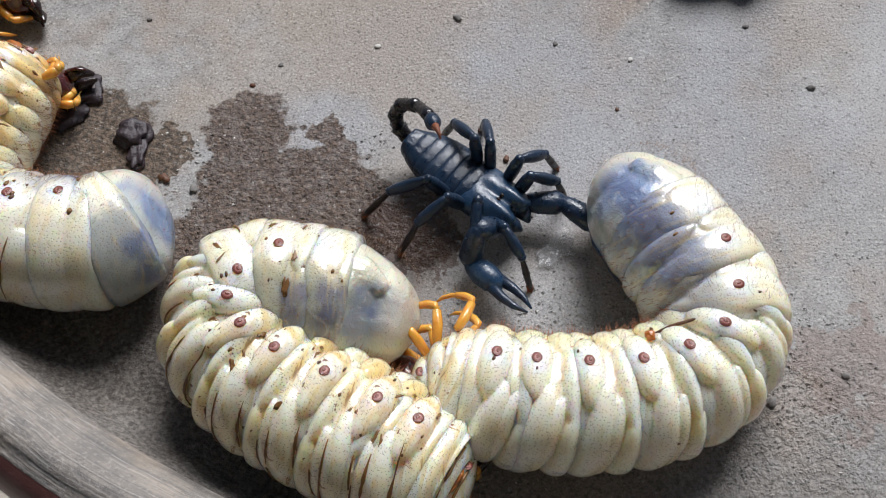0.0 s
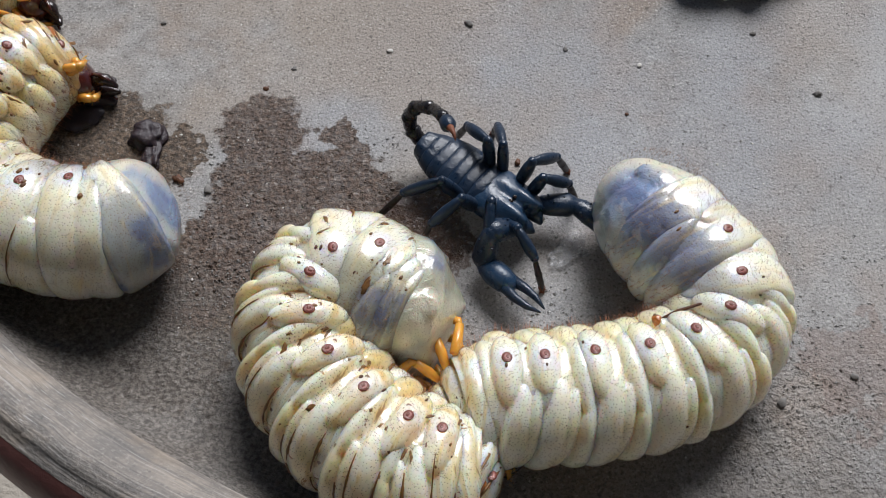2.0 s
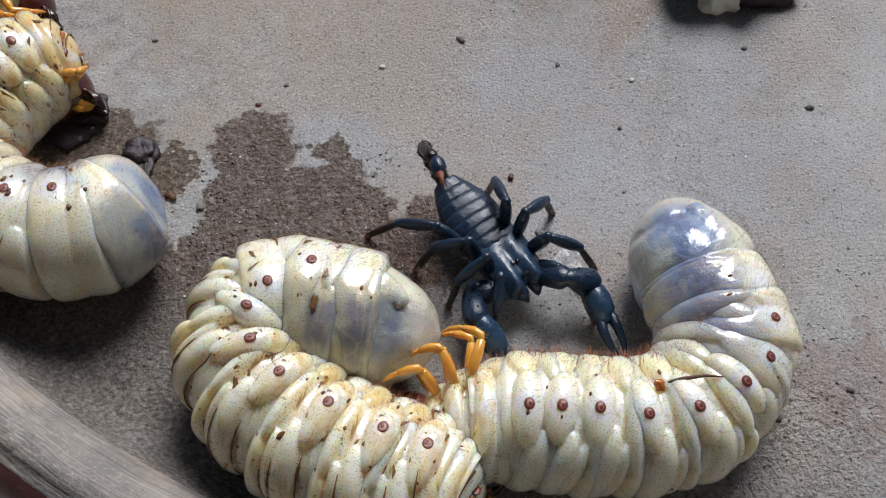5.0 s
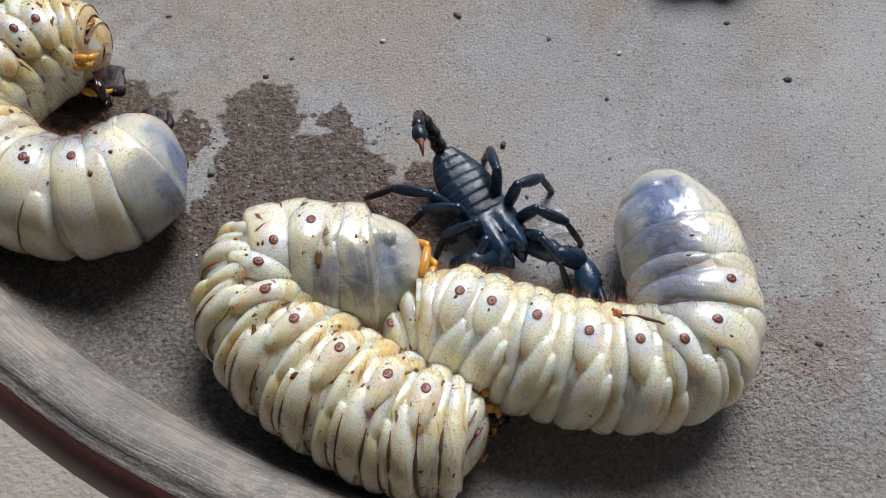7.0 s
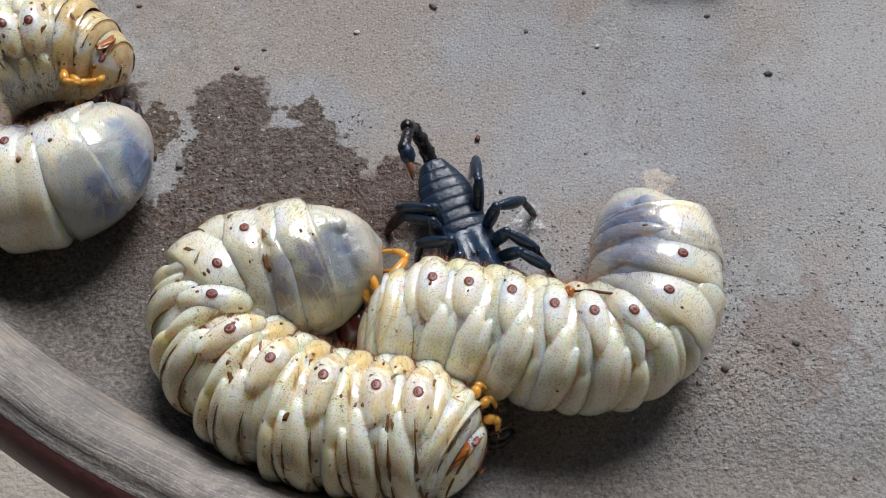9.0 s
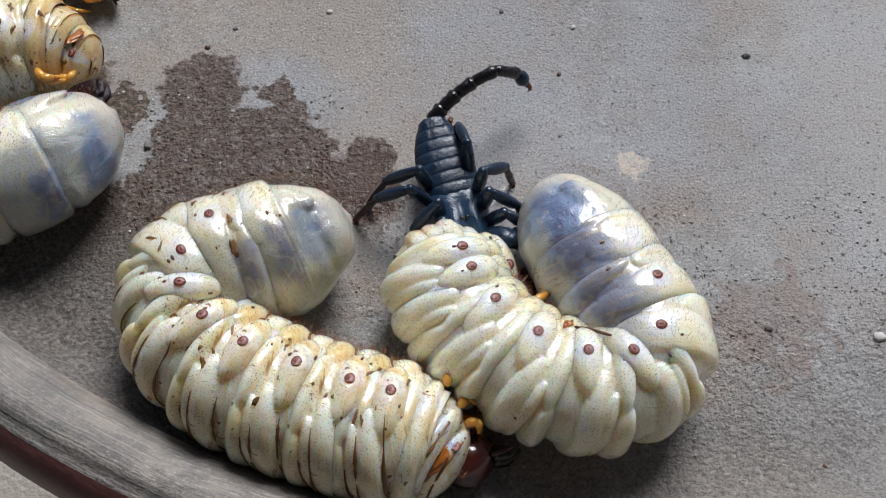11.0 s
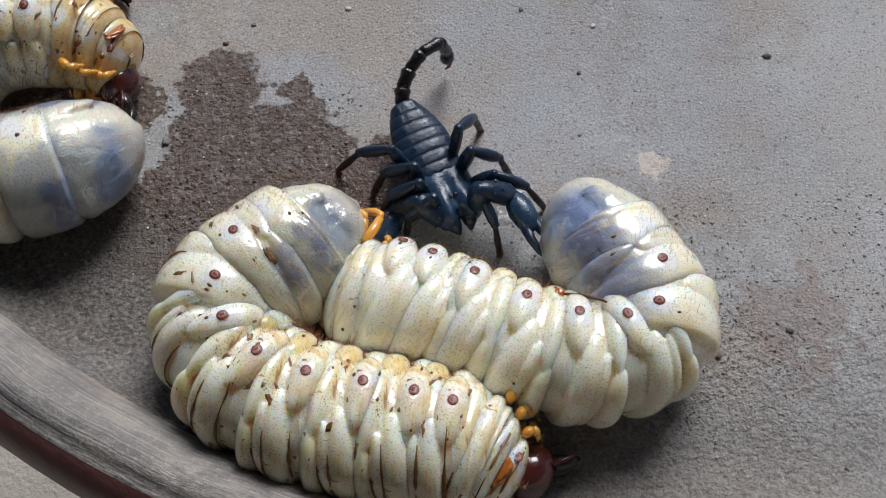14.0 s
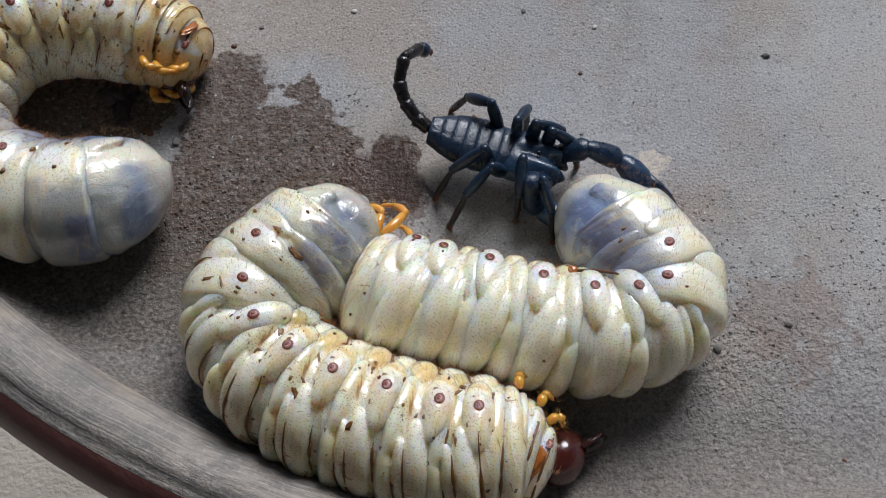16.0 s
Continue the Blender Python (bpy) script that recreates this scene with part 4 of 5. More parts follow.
        if k == 2:
            bm = bmesh.new()
            ball(bm, (size * 0.95, 0, 0), (0.0010, 0.00055, 0.0005), None, 2, 0.5, n)
            for i in range(40):
                a, x = rng.uniform(0, 6.28), size * rng.uniform(0.82, 1.04)
                q = Vector((0.5, math.cos(a), math.sin(a)))
                spike(bm, Vector((x, 0, 0)), Vector((x, 0, 0)) + q * rng.uniform(0.0006, 0.0011), 0.00005)
            for y in (0.0003, -0.0003):
                sweep(bm, [(size * 0.9, y * 0.5, 0), (size * 1.0, y, 0.0001), (size * 1.06, y * 2, -0.0001)], [0.00035, 0.0003, 0.0001], [0.00035, 0.0003, 0.0001], (0, 0, 1), 8)
            part("foot_claws", bm, SHELL_RED, leg, "reddish bristly foot with claws")
        return leg

    def __call__(self, t, front, rear, tail, arms, feet):
        """Millimetres: where mouth and tail root are, the tail's joints, elbow, wrist and tip of each arm, the feet."""
        mm = lambda v: Vector(v) / 1000
        self.rows[t] = mm(front), mm(rear), [mm(v) for v in tail], [[mm(v) for v in a] for a in arms], [[mm((*v, 0.4)) for v in f] for f in feet]

    @staticmethod
    def bone(a, b, up=(0, 0, 1)):
        x, y, z = basis(b - a, up)
        return Matrix.Translation(a) @ Matrix((x, y, z)).transposed().to_4x4()

    @staticmethod
    def reach(hip, foot, sizes, rise):
        """Joints of a leg of fixed lengths from hip to foot, knees up."""
        flat = foot - hip
        joints = [hip.copy(), hip + flat * 0.3 + Vector((0, 0, rise)), hip + flat * 0.68 + Vector((0, 0, rise * 0.75)), foot.copy()]
        for _ in range(40):
            joints[3] = foot.copy()
            for k in (2, 1, 0):
                joints[k] = joints[k + 1] + (joints[k] - joints[k + 1]).normalized() * sizes[k]
            joints[0] = hip.copy()
            for k in (0, 1, 2):
                joints[k + 1] = joints[k] + (joints[k + 1] - joints[k]).normalized() * sizes[k]
        return joints

    def play(self):
        keyed = {}
        for t in sorted(self.rows):
            front, rear, tail, arms, feet = self.rows[t]
            x, y, z = basis(front - rear, (0, 0, 1))
            body = Matrix.Translation((front + rear) / 2) @ Matrix((x, y, z)).transposed().to_4x4()
            back = body.inverted()
            keyed.setdefault(self.root, []).append((t, body))
            put = lambda ob, m: keyed.setdefault(ob, []).append((t, back @ m))
            last = body @ Vector((-0.0118, 0, 0.0004))
            for k, joint in enumerate(tail):
                n = self.TAIL[k]
                end = last + (joint - last).normalized() * n
                put(self.tail[k], self.bone(last, end, x if (end - last).normalized().dot(z) > 0.5 else z))
                last = end
            for s, arm, pieces in zip((1, -1), arms, self.arms):
                s = -s
                last = body @ Vector((0.0105, s * 0.0027, -0.0004))
                for k, joint in enumerate(arm):
                    end = last + (joint - last).normalized() * self.ARM[k]
                    if end.z < 0.002:
                        end.z = 0.002
                        end = last + (end - last).normalized() * self.ARM[k]
                    put(pieces[k], self.bone(last, end))
                    last = end
            for s, side_feet, legs in zip((-1, 1), feet, self.legs):
                for n, (foot, leg) in enumerate(zip(side_feet, legs)):
                    hip = body @ Vector((0.0085 - n * 0.0026, s * 0.0035, -0.0012))
                    sizes = [q * (0.86, 0.95, 1.0, 1.08)[n] for q in self.LEG]
                    flat = Vector((foot.x - hip.x, foot.y - hip.y, 0))
                    if flat.length > 0.94 * sum(sizes):
                        foot = hip + flat.normalized() * 0.94 * sum(sizes)
                        foot.z = 0.0004
                    joints = self.reach(hip, foot, sizes, 0.009)
                    for k in range(3):
                        put(leg[k], self.bone(joints[k], joints[k + 1]))
        for ob, rows in keyed.items():
            if rows[-1][0] < 16:
                rows.append((16.0, rows[-1][1]))
            walk(ob, rows)


scorpion_at = Scorpion()


# ---- small things on the tray floor ----
def lump(name, place, size, material, label, category, seed, rough=0.5, cuts=4, turn=0.0):
    bm = bmesh.new()
    ball(bm, (0, 0, 0), size, Matrix.Rotation(radians(turn), 3, "Z"), cuts, rough, seed)
    for v in bm.verts:
        v.co.z = max(v.co.z, -size[2] * 0.55)
        v.co += v.co.normalized() * size[2] * 0.12 * noise.noise(v.co * 900)
    ob = tagged(part(name, bm, material), label, category)
    ob.location = (place[0], place[1], size[2] * 0.5)
    return ob


lump("dropping", (-0.0545, -0.0362), (0.0032, 0.0028, 0.0016), DUNG, "wet black dropping on the tray floor", "dropping", 1.0)
lump("dropping", (-0.0530, -0.0402), (0.0016, 0.0030, 0.0010), DUNG, "wet dark smear beside a dropping", "dropping", 2.0)
lump("dropping", (-0.0650, -0.0268), (0.0042, 0.0036, 0.0010), DUNG, "wet dark brown dropping near the grub's head", "dropping", 3.0)
lump("dropping", (-0.0690, -0.0320), (0.0050, 0.0030, 0.0010), DUNG, "flat wet smear under the grub's head", "dropping", 4.0)
lump("clod", (0.0560, 0.0068), (0.0150, 0.0095, 0.0080), DUNG, "dark muddy clod on the tray floor", "clod", 5.0)
lump("crumb", (-0.0547, -0.0857), (0.0007, 0.0006, 0.0004), CRUMB, "red-brown crumb on the silted floor", "crumb", 31.0, 0.5, 2)
lump("husk", (0.0525, -0.0025), (0.0036, 0.0022, 0.0030), PALE, "pale tan husk beside the muddy clod", "husk", 6.0)
for k, (x, y, s) in enumerate(((0.0661, -0.0260, 0.00085), (0.0310, -0.0307, 0.0005), (0.0206, -0.0163, 0.0006), (0.0028, -0.0106, 0.0009), (-0.0343, -0.0256, 0.0007),
                               (-0.0294, -0.0211, 0.0006), (-0.0428, -0.0469, 0.0010), (-0.0481, -0.0448, 0.0012), (-0.0545, -0.0108, 0.0006), (0.0514, -0.0851, 0.0010),
                               (0.0695, -0.1039, 0.0007), (0.0637, -0.0807, 0.0008), (0.0560, -0.0125, 0.0007), (0.0110, -0.0410, 0.0008), (0.0150, -0.0520, 0.0005))):
    lump("crumb", (x, y), (s * 0.9, s * 0.65, s * 0.45), CRUMB if k % 3 == 1 else GRIT, "dark crumb of dirt on the tray floor", "crumb", k * 1.3, 0.7, 2, k * 47)
for k, (x, y, s) in enumerate(((0.0817, -0.0821, 0.0012), (0.0341, -0.0199, 0.0006), (0.0618, -0.1067, 0.0007), (-0.0120, -0.0170, 0.0007))):
    lump("pebble", (x, y), (s * 0.9, s * 0.7, s * 0.4), GRIT_PALE, "small pale pebble on the tray floor", "pebble", 20 + k, 0.5, 2, k * 63)


def build_flake():
    """A crumpled scrap of clear dried skin."""
    bm = bmesh.new()
    bmesh.ops.create_grid(bm, x_segments=18, y_segments=12, size=0.5)
    for v in bm.verts:
        q = v.co.copy()
        k = 1 + 0.5 * noise.noise(q * 3)
        v.co = Vector((q.x * 0.0072 * k + q.y * 0.002, q.y * 0.0040 * k, 0.0007 + 0.0006 * noise.noise(q * 6) + 0.0003 * noise.noise(q * 17)))
    flake = tagged(part("skin_flake", bm, FLAKE), "crumpled clear scrap of shed skin on the tray floor", "skin scrap")
    flake.location = (0.0194, -0.0582, 0)
    flake.rotation_euler.z = radians(24)
    return flake


build_flake()


def scatter(name, count, area, sizes, material, label, seed):
    """Many tiny angular grains lying on the tray floor."""
    rng = random.Random(seed)
    verts, faces = [], []
    while count:
        x, y = rng.uniform(area[0], area[1]), rng.uniform(area[2], area[3])
        if math.hypot(x - TRAY_X, y - TRAY_Y) > 0.148:
            continue
        count -= 1
        s = rng.uniform(0.6, 1.0) ** 3 * sizes
        base = len(verts)
        for q in ((1, 0, 0), (-1, 0, 0), (0, 1, 0), (0, -1, 0), (0, 0, 0.6), (0, 0, -0.3)):
            v = Vector(q) * s + Vector((rng.uniform(-0.4, 0.4), rng.uniform(-0.4, 0.4), rng.uniform(-0.2, 0.2))) * s
            verts.append((x + v.x, y + v.y, v.z + s * 0.15))
        for a, c in ((0, 2), (2, 1), (1, 3), (3, 0)):
            faces += [(base + a, base + c, base + 4), (base + c, base + a, base + 5)]
    data = bpy.data.meshes.new(name)
    data.from_pydata(verts, [], faces)
    data.materials.append(material)
    return tagged(new(name, data), label, "grit", kind="stuff")


scatter("dark_grit", 260, (-0.09, 0.10, -0.11, 0.02), 0.00026, GRIT, "fine dark grit strewn over the tray floor", 1)
scatter("coarse_grit", 25, (-0.09, 0.10, -0.11, 0.02), 0.00045, GRIT, "coarse dark grit strewn over the tray floor", 2)
scatter("pale_grit", 500, (-0.09, 0.10, -0.11, 0.02), 0.00026, GRIT_PALE, "fine pale grit strewn over the tray floor", 3)
scatter("soil_grit", 700, (-0.044, -0.010, -0.068, -0.034), 0.00042, CLAY, "damp grit on the stained floor", 4)
scatter("floor_grit", 2400, (-0.02, 0.10, -0.11, -0.055), 0.00040, CLAY, "coarse floor-coloured grit on the tray floor", 6)
scatter("silt_grit", 900, (-0.09, -0.03, -0.10, -0.06), 0.0003, GRIT, "brown silty grit along the tray edge", 7)
scatter("rim_grit", 1100, (0.012, 0.09, -0.115, -0.07), 0.00027, GRIT, "grit near the tray edge", 5)

# ---- unseen dark wall and roof added behind the camera to block light ----
bm = bmesh.new()
bmesh.ops.create_cube(bm, size=1.0, matrix=Matrix.Translation((0, -0.75, 1.08)) @ Matrix.Diagonal((8, 0.2, 2.90, 1)))
tagged(part("south_light_block", bm, LIGHT_BLOCK), "unseen dark wall added to block light from the south", "wall", kind="structure")
bm = bmesh.new()
bmesh.ops.create_cube(bm, size=1.0, matrix=Matrix.Translation((0, -0.15, 2.58)) @ Matrix.Diagonal((8, 1.4, 0.1, 1)))
tagged(part("ceiling", bm, LIGHT_BLOCK), "unseen dark roof added to block light from overhead", "ceiling", kind="structure")


# ---- everything that moves ----
def motions():
    stained_grub(0.0, (1.0, -100.7), (-3.3, -98.2), (-5.9, -96.7), (-18.7, -89.7), (-30.4, -80.4), (-28.7, -71.6), (-23.4, -71.4), (-13.1, -73.2), rolls=(-16, -8, -3, 0, 7, 14, 33, 45))
    stained_grub(0.5, (1.3, -101.0), (-3.1, -98.7), (-5.7, -97.9), (-17.7, -90.6), (-26.2, -78.2), (-22.6, -69.6), (-17.1, -70.5), (-10.4, -72.4), rolls=(-10, -5, -3, 0, 8, 16, 32, 45))
    stained_grub(1.0, (0.9, -100.0), (-3.5, -98.2), (-6.4, -97.8), (-18.1, -91.2), (-26.8, -78.7), (-22.8, -69.8), (-17.4, -71.0), (-11.7, -72.7), rolls=(-9, -6, -6, 0, 9, 16, 32, 45))
    stained_grub(1.5, (1.6, -101.1), (-2.6, -99.2), (-5.4, -98.9), (-16.7, -91.3), (-24.8, -78.1), (-20.5, -69.3), (-15.2, -71.0), (-11.3, -72.7), rolls=(-11, -7, -7, 2, 9, 16, 31, 44))
    stained_grub(2.0, (2.5, -101.6), (-1.6, -99.6), (-4.4, -99.4), (-16.0, -91.6), (-22.9, -77.9), (-17.5, -69.3), (-12.7, -71.4), (-10.2, -73.0), rolls=(-6, -1, -5, 1, 8, 17, 33, 47))
    stained_grub(2.5, (1.0, -100.9), (-2.8, -98.8), (-5.3, -98.5), (-18.9, -92.7), (-27.2, -80.0), (-22.6, -71.1), (-17.1, -72.2), (-11.3, -73.1), rolls=(-12, -7, -4, 0, 8, 17, 32, 45))
    stained_grub(3.0, (0.1, -101.0), (-3.5, -98.4), (-5.6, -97.9), (-20.3, -92.7), (-29.2, -80.5), (-24.6, -71.4), (-18.9, -72.3), (-12.1, -73.6), rolls=(-13, -5, 0, -1, 10, 16, 32, 45))
    stained_grub(5.5, (0.8, -102.0), (-3.0, -99.6), (-5.7, -98.4), (-19.5, -91.9), (-30.5, -80.2), (-26.0, -71.5), (-20.8, -72.0), (-11.6, -73.6), rolls=(-11, -4, 1, 2, 7, 14, 34, 46))
    stained_grub(6.0, (1.6, -101.0), (-2.4, -98.6), (-5.3, -98.0), (-19.4, -91.8), (-30.1, -80.1), (-26.0, -71.5), (-20.9, -72.0), (-12.8, -74.4), rolls=(-7, -3, 0, 1, 7, 14, 33, 46))
    stained_grub(6.5, (2.0, -100.9), (-1.8, -98.8), (-5.0, -98.3), (-19.1, -91.9), (-29.7, -80.1), (-26.1, -71.7), (-20.8, -72.1), (-12.4, -72.2), rolls=(-5, -2, 0, 1, 8, 14, 34, 46))
    stained_grub(7.0, (2.7, -101.3), (-1.2, -99.6), (-4.7, -99.1), (-18.2, -91.9), (-29.1, -80.3), (-25.8, -71.8), (-20.5, -72.0), (-12.5, -71.3), rolls=(-2, -1, -1, 1, 8, 14, 33, 46))
    stained_grub(7.5, (4.6, -103.4), (0.2, -101.8), (-3.5, -100.9), (-16.4, -92.9), (-28.1, -81.8), (-26.0, -72.4), (-20.6, -71.8), (-12.4, -71.3), rolls=(0, 0, -1, 2, 8, 15, 33, 45))
    stained_grub(8.0, (3.9, -103.4), (-0.7, -101.3), (-3.7, -100.4), (-17.7, -95.5), (-30.5, -86.8), (-30.2, -75.4), (-25.0, -73.5), (-14.9, -70.9), rolls=(-3, -1, 1, 1, 8, 13, 33, 46))
    stained_grub(8.5, (5.5, -102.8), (1.0, -99.8), (-1.2, -99.0), (-15.6, -97.0), (-29.4, -87.7), (-29.2, -76.1), (-24.2, -74.0), (-14.9, -70.8), rolls=(-8, -2, 4, 1, 8, 13, 34, 46))
    stained_grub(11.0, (9.8, -105.7), (4.2, -102.3), (0.9, -101.5), (-12.9, -97.4), (-27.0, -88.5), (-28.4, -77.1), (-23.5, -74.7), (-14.4, -70.3), rolls=(-2, -1, 1, 1, 6, 15, 34, 46))
    stained_grub(11.5, (10.3, -105.6), (4.5, -102.6), (0.9, -101.9), (-13.2, -97.6), (-27.1, -88.8), (-28.5, -77.3), (-23.7, -74.7), (-14.1, -70.5), rolls=(-2, -1, 1, 1, 7, 15, 34, 46))
    stained_grub(12.0, (11.6, -105.4), (5.7, -103.1), (1.7, -102.7), (-12.1, -97.8), (-25.8, -88.5), (-27.4, -77.0), (-22.4, -74.4), (-14.3, -70.5), rolls=(-3, -1, 0, 2, 7, 15, 34, 46))
    stained_grub(12.5, (13.5, -105.8), (7.2, -104.0), (2.8, -103.4), (-10.5, -97.6), (-24.2, -89.1), (-26.8, -77.8), (-22.1, -74.6), (-15.4, -69.7), rolls=(-3, -1, -1, 1, 7, 16, 33, 46))
    stained_grub(13.0, (13.7, -106.5), (7.5, -104.5), (3.2, -103.5), (-9.2, -97.3), (-22.8, -90.3), (-26.4, -78.8), (-21.8, -74.7), (-14.7, -69.4), rolls=(-2, -1, -1, 0, 6, 15, 33, 46))
    stained_grub(13.5, (13.6, -107.3), (8.0, -104.6), (4.2, -103.6), (-8.0, -99.4), (-22.4, -94.2), (-27.5, -81.4), (-23.1, -76.8), (-15.5, -70.5), rolls=(-4, -1, 0, 0, 7, 16, 34, 46))
    stained_grub(14.0, (15.6, -107.4), (9.6, -104.0), (6.4, -102.9), (-6.1, -100.8), (-21.8, -94.7), (-26.3, -81.4), (-21.9, -76.9), (-15.1, -70.6), rolls=(-4, -1, 1, 0, 5, 15, 33, 46))
    stained_grub(14.5, (17.0, -107.3), (11.1, -104.1), (8.1, -103.5), (-5.5, -101.7), (-21.2, -94.8), (-25.7, -81.6), (-21.3, -77.1), (-13.2, -70.0), rolls=(-4, -1, 1, 0, 5, 15, 34, 46))
    stained_grub(15.0, (18.7, -107.0), (12.5, -104.4), (9.1, -104.5), (-4.9, -102.1), (-20.2, -94.6), (-24.8, -81.8), (-20.5, -76.9), (-14.1, -70.2), rolls=(-4, -2, 0, 0, 6, 16, 34, 46))
    stained_grub(15.5, (20.5, -106.2), (14.0, -104.7), (10.2, -105.0), (-4.1, -101.9), (-18.9, -94.4), (-23.9, -81.7), (-19.8, -76.9), (-15.4, -71.0), rolls=(-5, -2, -1, 0, 7, 16, 33, 46))
    stained_grub(16.0, (19.9, -107.0), (13.6, -105.2), (9.9, -105.2), (-3.8, -102.0), (-18.6, -94.7), (-23.4, -82.4), (-19.5, -77.4), (-13.9, -70.9), rolls=(-4, -2, 0, 1, 5, 16, 33, 46))
    pale_grub(0.0, (-2.1, -86.0), (4.4, -85.9), (7.9, -86.9), (21.6, -88.3), (36.6, -84.2), (41.7, -73.1), (38.8, -66.9), (32.3, -55.4), rolls=(-3, -1, 0, 0, 5, 19, 30, 38))
    pale_grub(0.5, (-3.0, -88.3), (3.9, -87.3), (7.3, -87.6), (20.4, -87.2), (35.7, -82.8), (40.8, -71.8), (37.6, -66.1), (32.1, -55.7), rolls=(-4, -2, 0, 0, 5, 18, 31, 39))
    pale_grub(1.0, (-2.6, -88.8), (4.0, -87.8), (7.4, -88.2), (20.6, -87.7), (35.5, -82.9), (40.7, -72.0), (37.6, -66.2), (31.6, -56.3), rolls=(-3, -2, -1, 0, 6, 19, 30, 38))
    pale_grub(1.5, (-2.0, -89.1), (4.2, -88.0), (7.7, -87.9), (20.9, -87.4), (35.9, -82.7), (40.6, -71.9), (37.4, -66.3), (31.6, -55.8), rolls=(-2, -1, 0, 1, 5, 19, 31, 39))
    pale_grub(2.0, (-1.2, -90.3), (5.0, -88.2), (7.9, -87.8), (20.7, -86.9), (35.9, -81.9), (40.8, -71.0), (37.5, -65.6), (31.3, -56.0), rolls=(-3, -1, 1, 0, 5, 18, 31, 38))
    pale_grub(2.5, (-1.5, -90.7), (4.7, -89.0), (7.6, -88.8), (20.3, -88.6), (35.9, -82.9), (40.9, -71.6), (37.7, -66.2), (31.9, -54.5), rolls=(-3, -1, 1, 0, 5, 18, 32, 39))
    pale_grub(3.0, (-2.7, -90.2), (3.8, -89.1), (7.0, -89.6), (20.6, -90.1), (36.0, -83.8), (41.3, -72.4), (38.2, -66.8), (32.4, -55.3), rolls=(-3, -1, 0, -1, 6, 17, 32, 39))
    pale_grub(5.5, (-2.2, -89.1), (7.0, -88.3), (11.8, -88.0), (21.3, -89.4), (32.4, -88.7), (40.7, -80.9), (42.0, -77.0), (39.1, -63.3), rolls=(22, 24, 25, 24, 29, 49, 43, 51))
    pale_grub(6.0, (-4.7, -87.1), (2.9, -84.8), (6.8, -84.4), (16.5, -86.3), (30.8, -88.8), (39.3, -82.0), (41.8, -76.6), (40.2, -64.9), rolls=(14, 16, 17, 16, 22, 42, 36, 45))
    pale_grub(6.5, (-6.7, -84.1), (1.0, -81.0), (4.1, -80.6), (14.9, -84.9), (30.3, -88.2), (39.5, -82.3), (42.1, -77.0), (40.7, -63.2), rolls=(8, 11, 14, 10, 18, 36, 33, 42))
    pale_grub(7.0, (-7.2, -83.1), (0.0, -81.2), (2.6, -81.9), (14.4, -86.3), (30.3, -88.9), (40.1, -83.5), (40.6, -77.3), (38.3, -62.6), rolls=(2, 5, 7, 6, 12, 24, 35, 42))
    pale_grub(7.5, (-7.0, -83.3), (-1.1, -81.9), (2.1, -83.4), (15.7, -86.7), (31.2, -88.2), (40.5, -83.1), (40.5, -77.1), (38.3, -62.7), rolls=(1, 3, 4, 4, 11, 22, 35, 42))
    pale_grub(8.0, (-8.0, -83.7), (-1.5, -82.8), (2.7, -83.5), (16.1, -85.5), (30.9, -87.4), (40.5, -82.6), (40.7, -76.9), (38.9, -64.5), rolls=(-1, 1, 3, 1, 9, 21, 34, 41))
    pale_grub(8.5, (-8.5, -83.6), (-1.8, -82.6), (2.9, -82.4), (15.3, -83.4), (28.0, -84.5), (37.6, -78.0), (39.6, -72.0), (39.4, -66.4), rolls=(-3, -1, 1, -2, 7, 22, 29, 37))
    pale_grub(11.0, (18.8, -74.0), (10.6, -76.4), (10.3, -77.6), (16.3, -87.0), (31.6, -94.4), (41.0, -87.5), (38.1, -81.2), (30.9, -67.4), rolls=(0, 0, 0, 1, 5, 17, 34, 41))
    pale_grub(11.5, (19.5, -74.4), (11.2, -76.6), (11.0, -76.9), (16.6, -85.8), (31.6, -93.4), (40.9, -87.0), (38.1, -80.9), (32.0, -67.8), rolls=(1, 1, 2, 3, 5, 16, 36, 42))
    pale_grub(12.0, (19.7, -74.2), (11.4, -76.6), (11.2, -76.8), (17.2, -84.9), (31.9, -92.7), (41.3, -86.6), (38.4, -80.7), (32.6, -67.6), rolls=(-1, -1, -2, 3, 6, 15, 36, 42))
    pale_grub(12.5, (18.8, -73.9), (11.3, -76.1), (11.5, -76.8), (18.0, -84.3), (32.4, -92.1), (41.6, -86.1), (38.7, -80.5), (32.1, -67.1), rolls=(-5, -6, -8, 1, 5, 15, 36, 42))
    pale_grub(13.0, (3.1, -74.0), (6.1, -77.1), (7.8, -77.8), (15.6, -83.6), (30.3, -91.0), (39.8, -84.9), (36.8, -79.5), (32.0, -67.8), rolls=(-6, -7, -10, 0, 5, 15, 36, 42))
    pale_grub(13.5, (-7.1, -78.6), (-2.1, -80.6), (0.8, -81.2), (10.7, -84.7), (27.1, -90.0), (38.0, -83.8), (35.6, -78.1), (30.0, -68.1), rolls=(-24, -20, -18, -9, 0, 14, 30, 37))
    pale_grub(14.0, (-10.1, -78.5), (-4.2, -80.3), (-0.6, -81.3), (10.3, -84.7), (27.3, -89.7), (38.6, -83.6), (36.3, -78.1), (31.3, -68.2), rolls=(-35, -29, -28, -11, -3, 12, 29, 36))
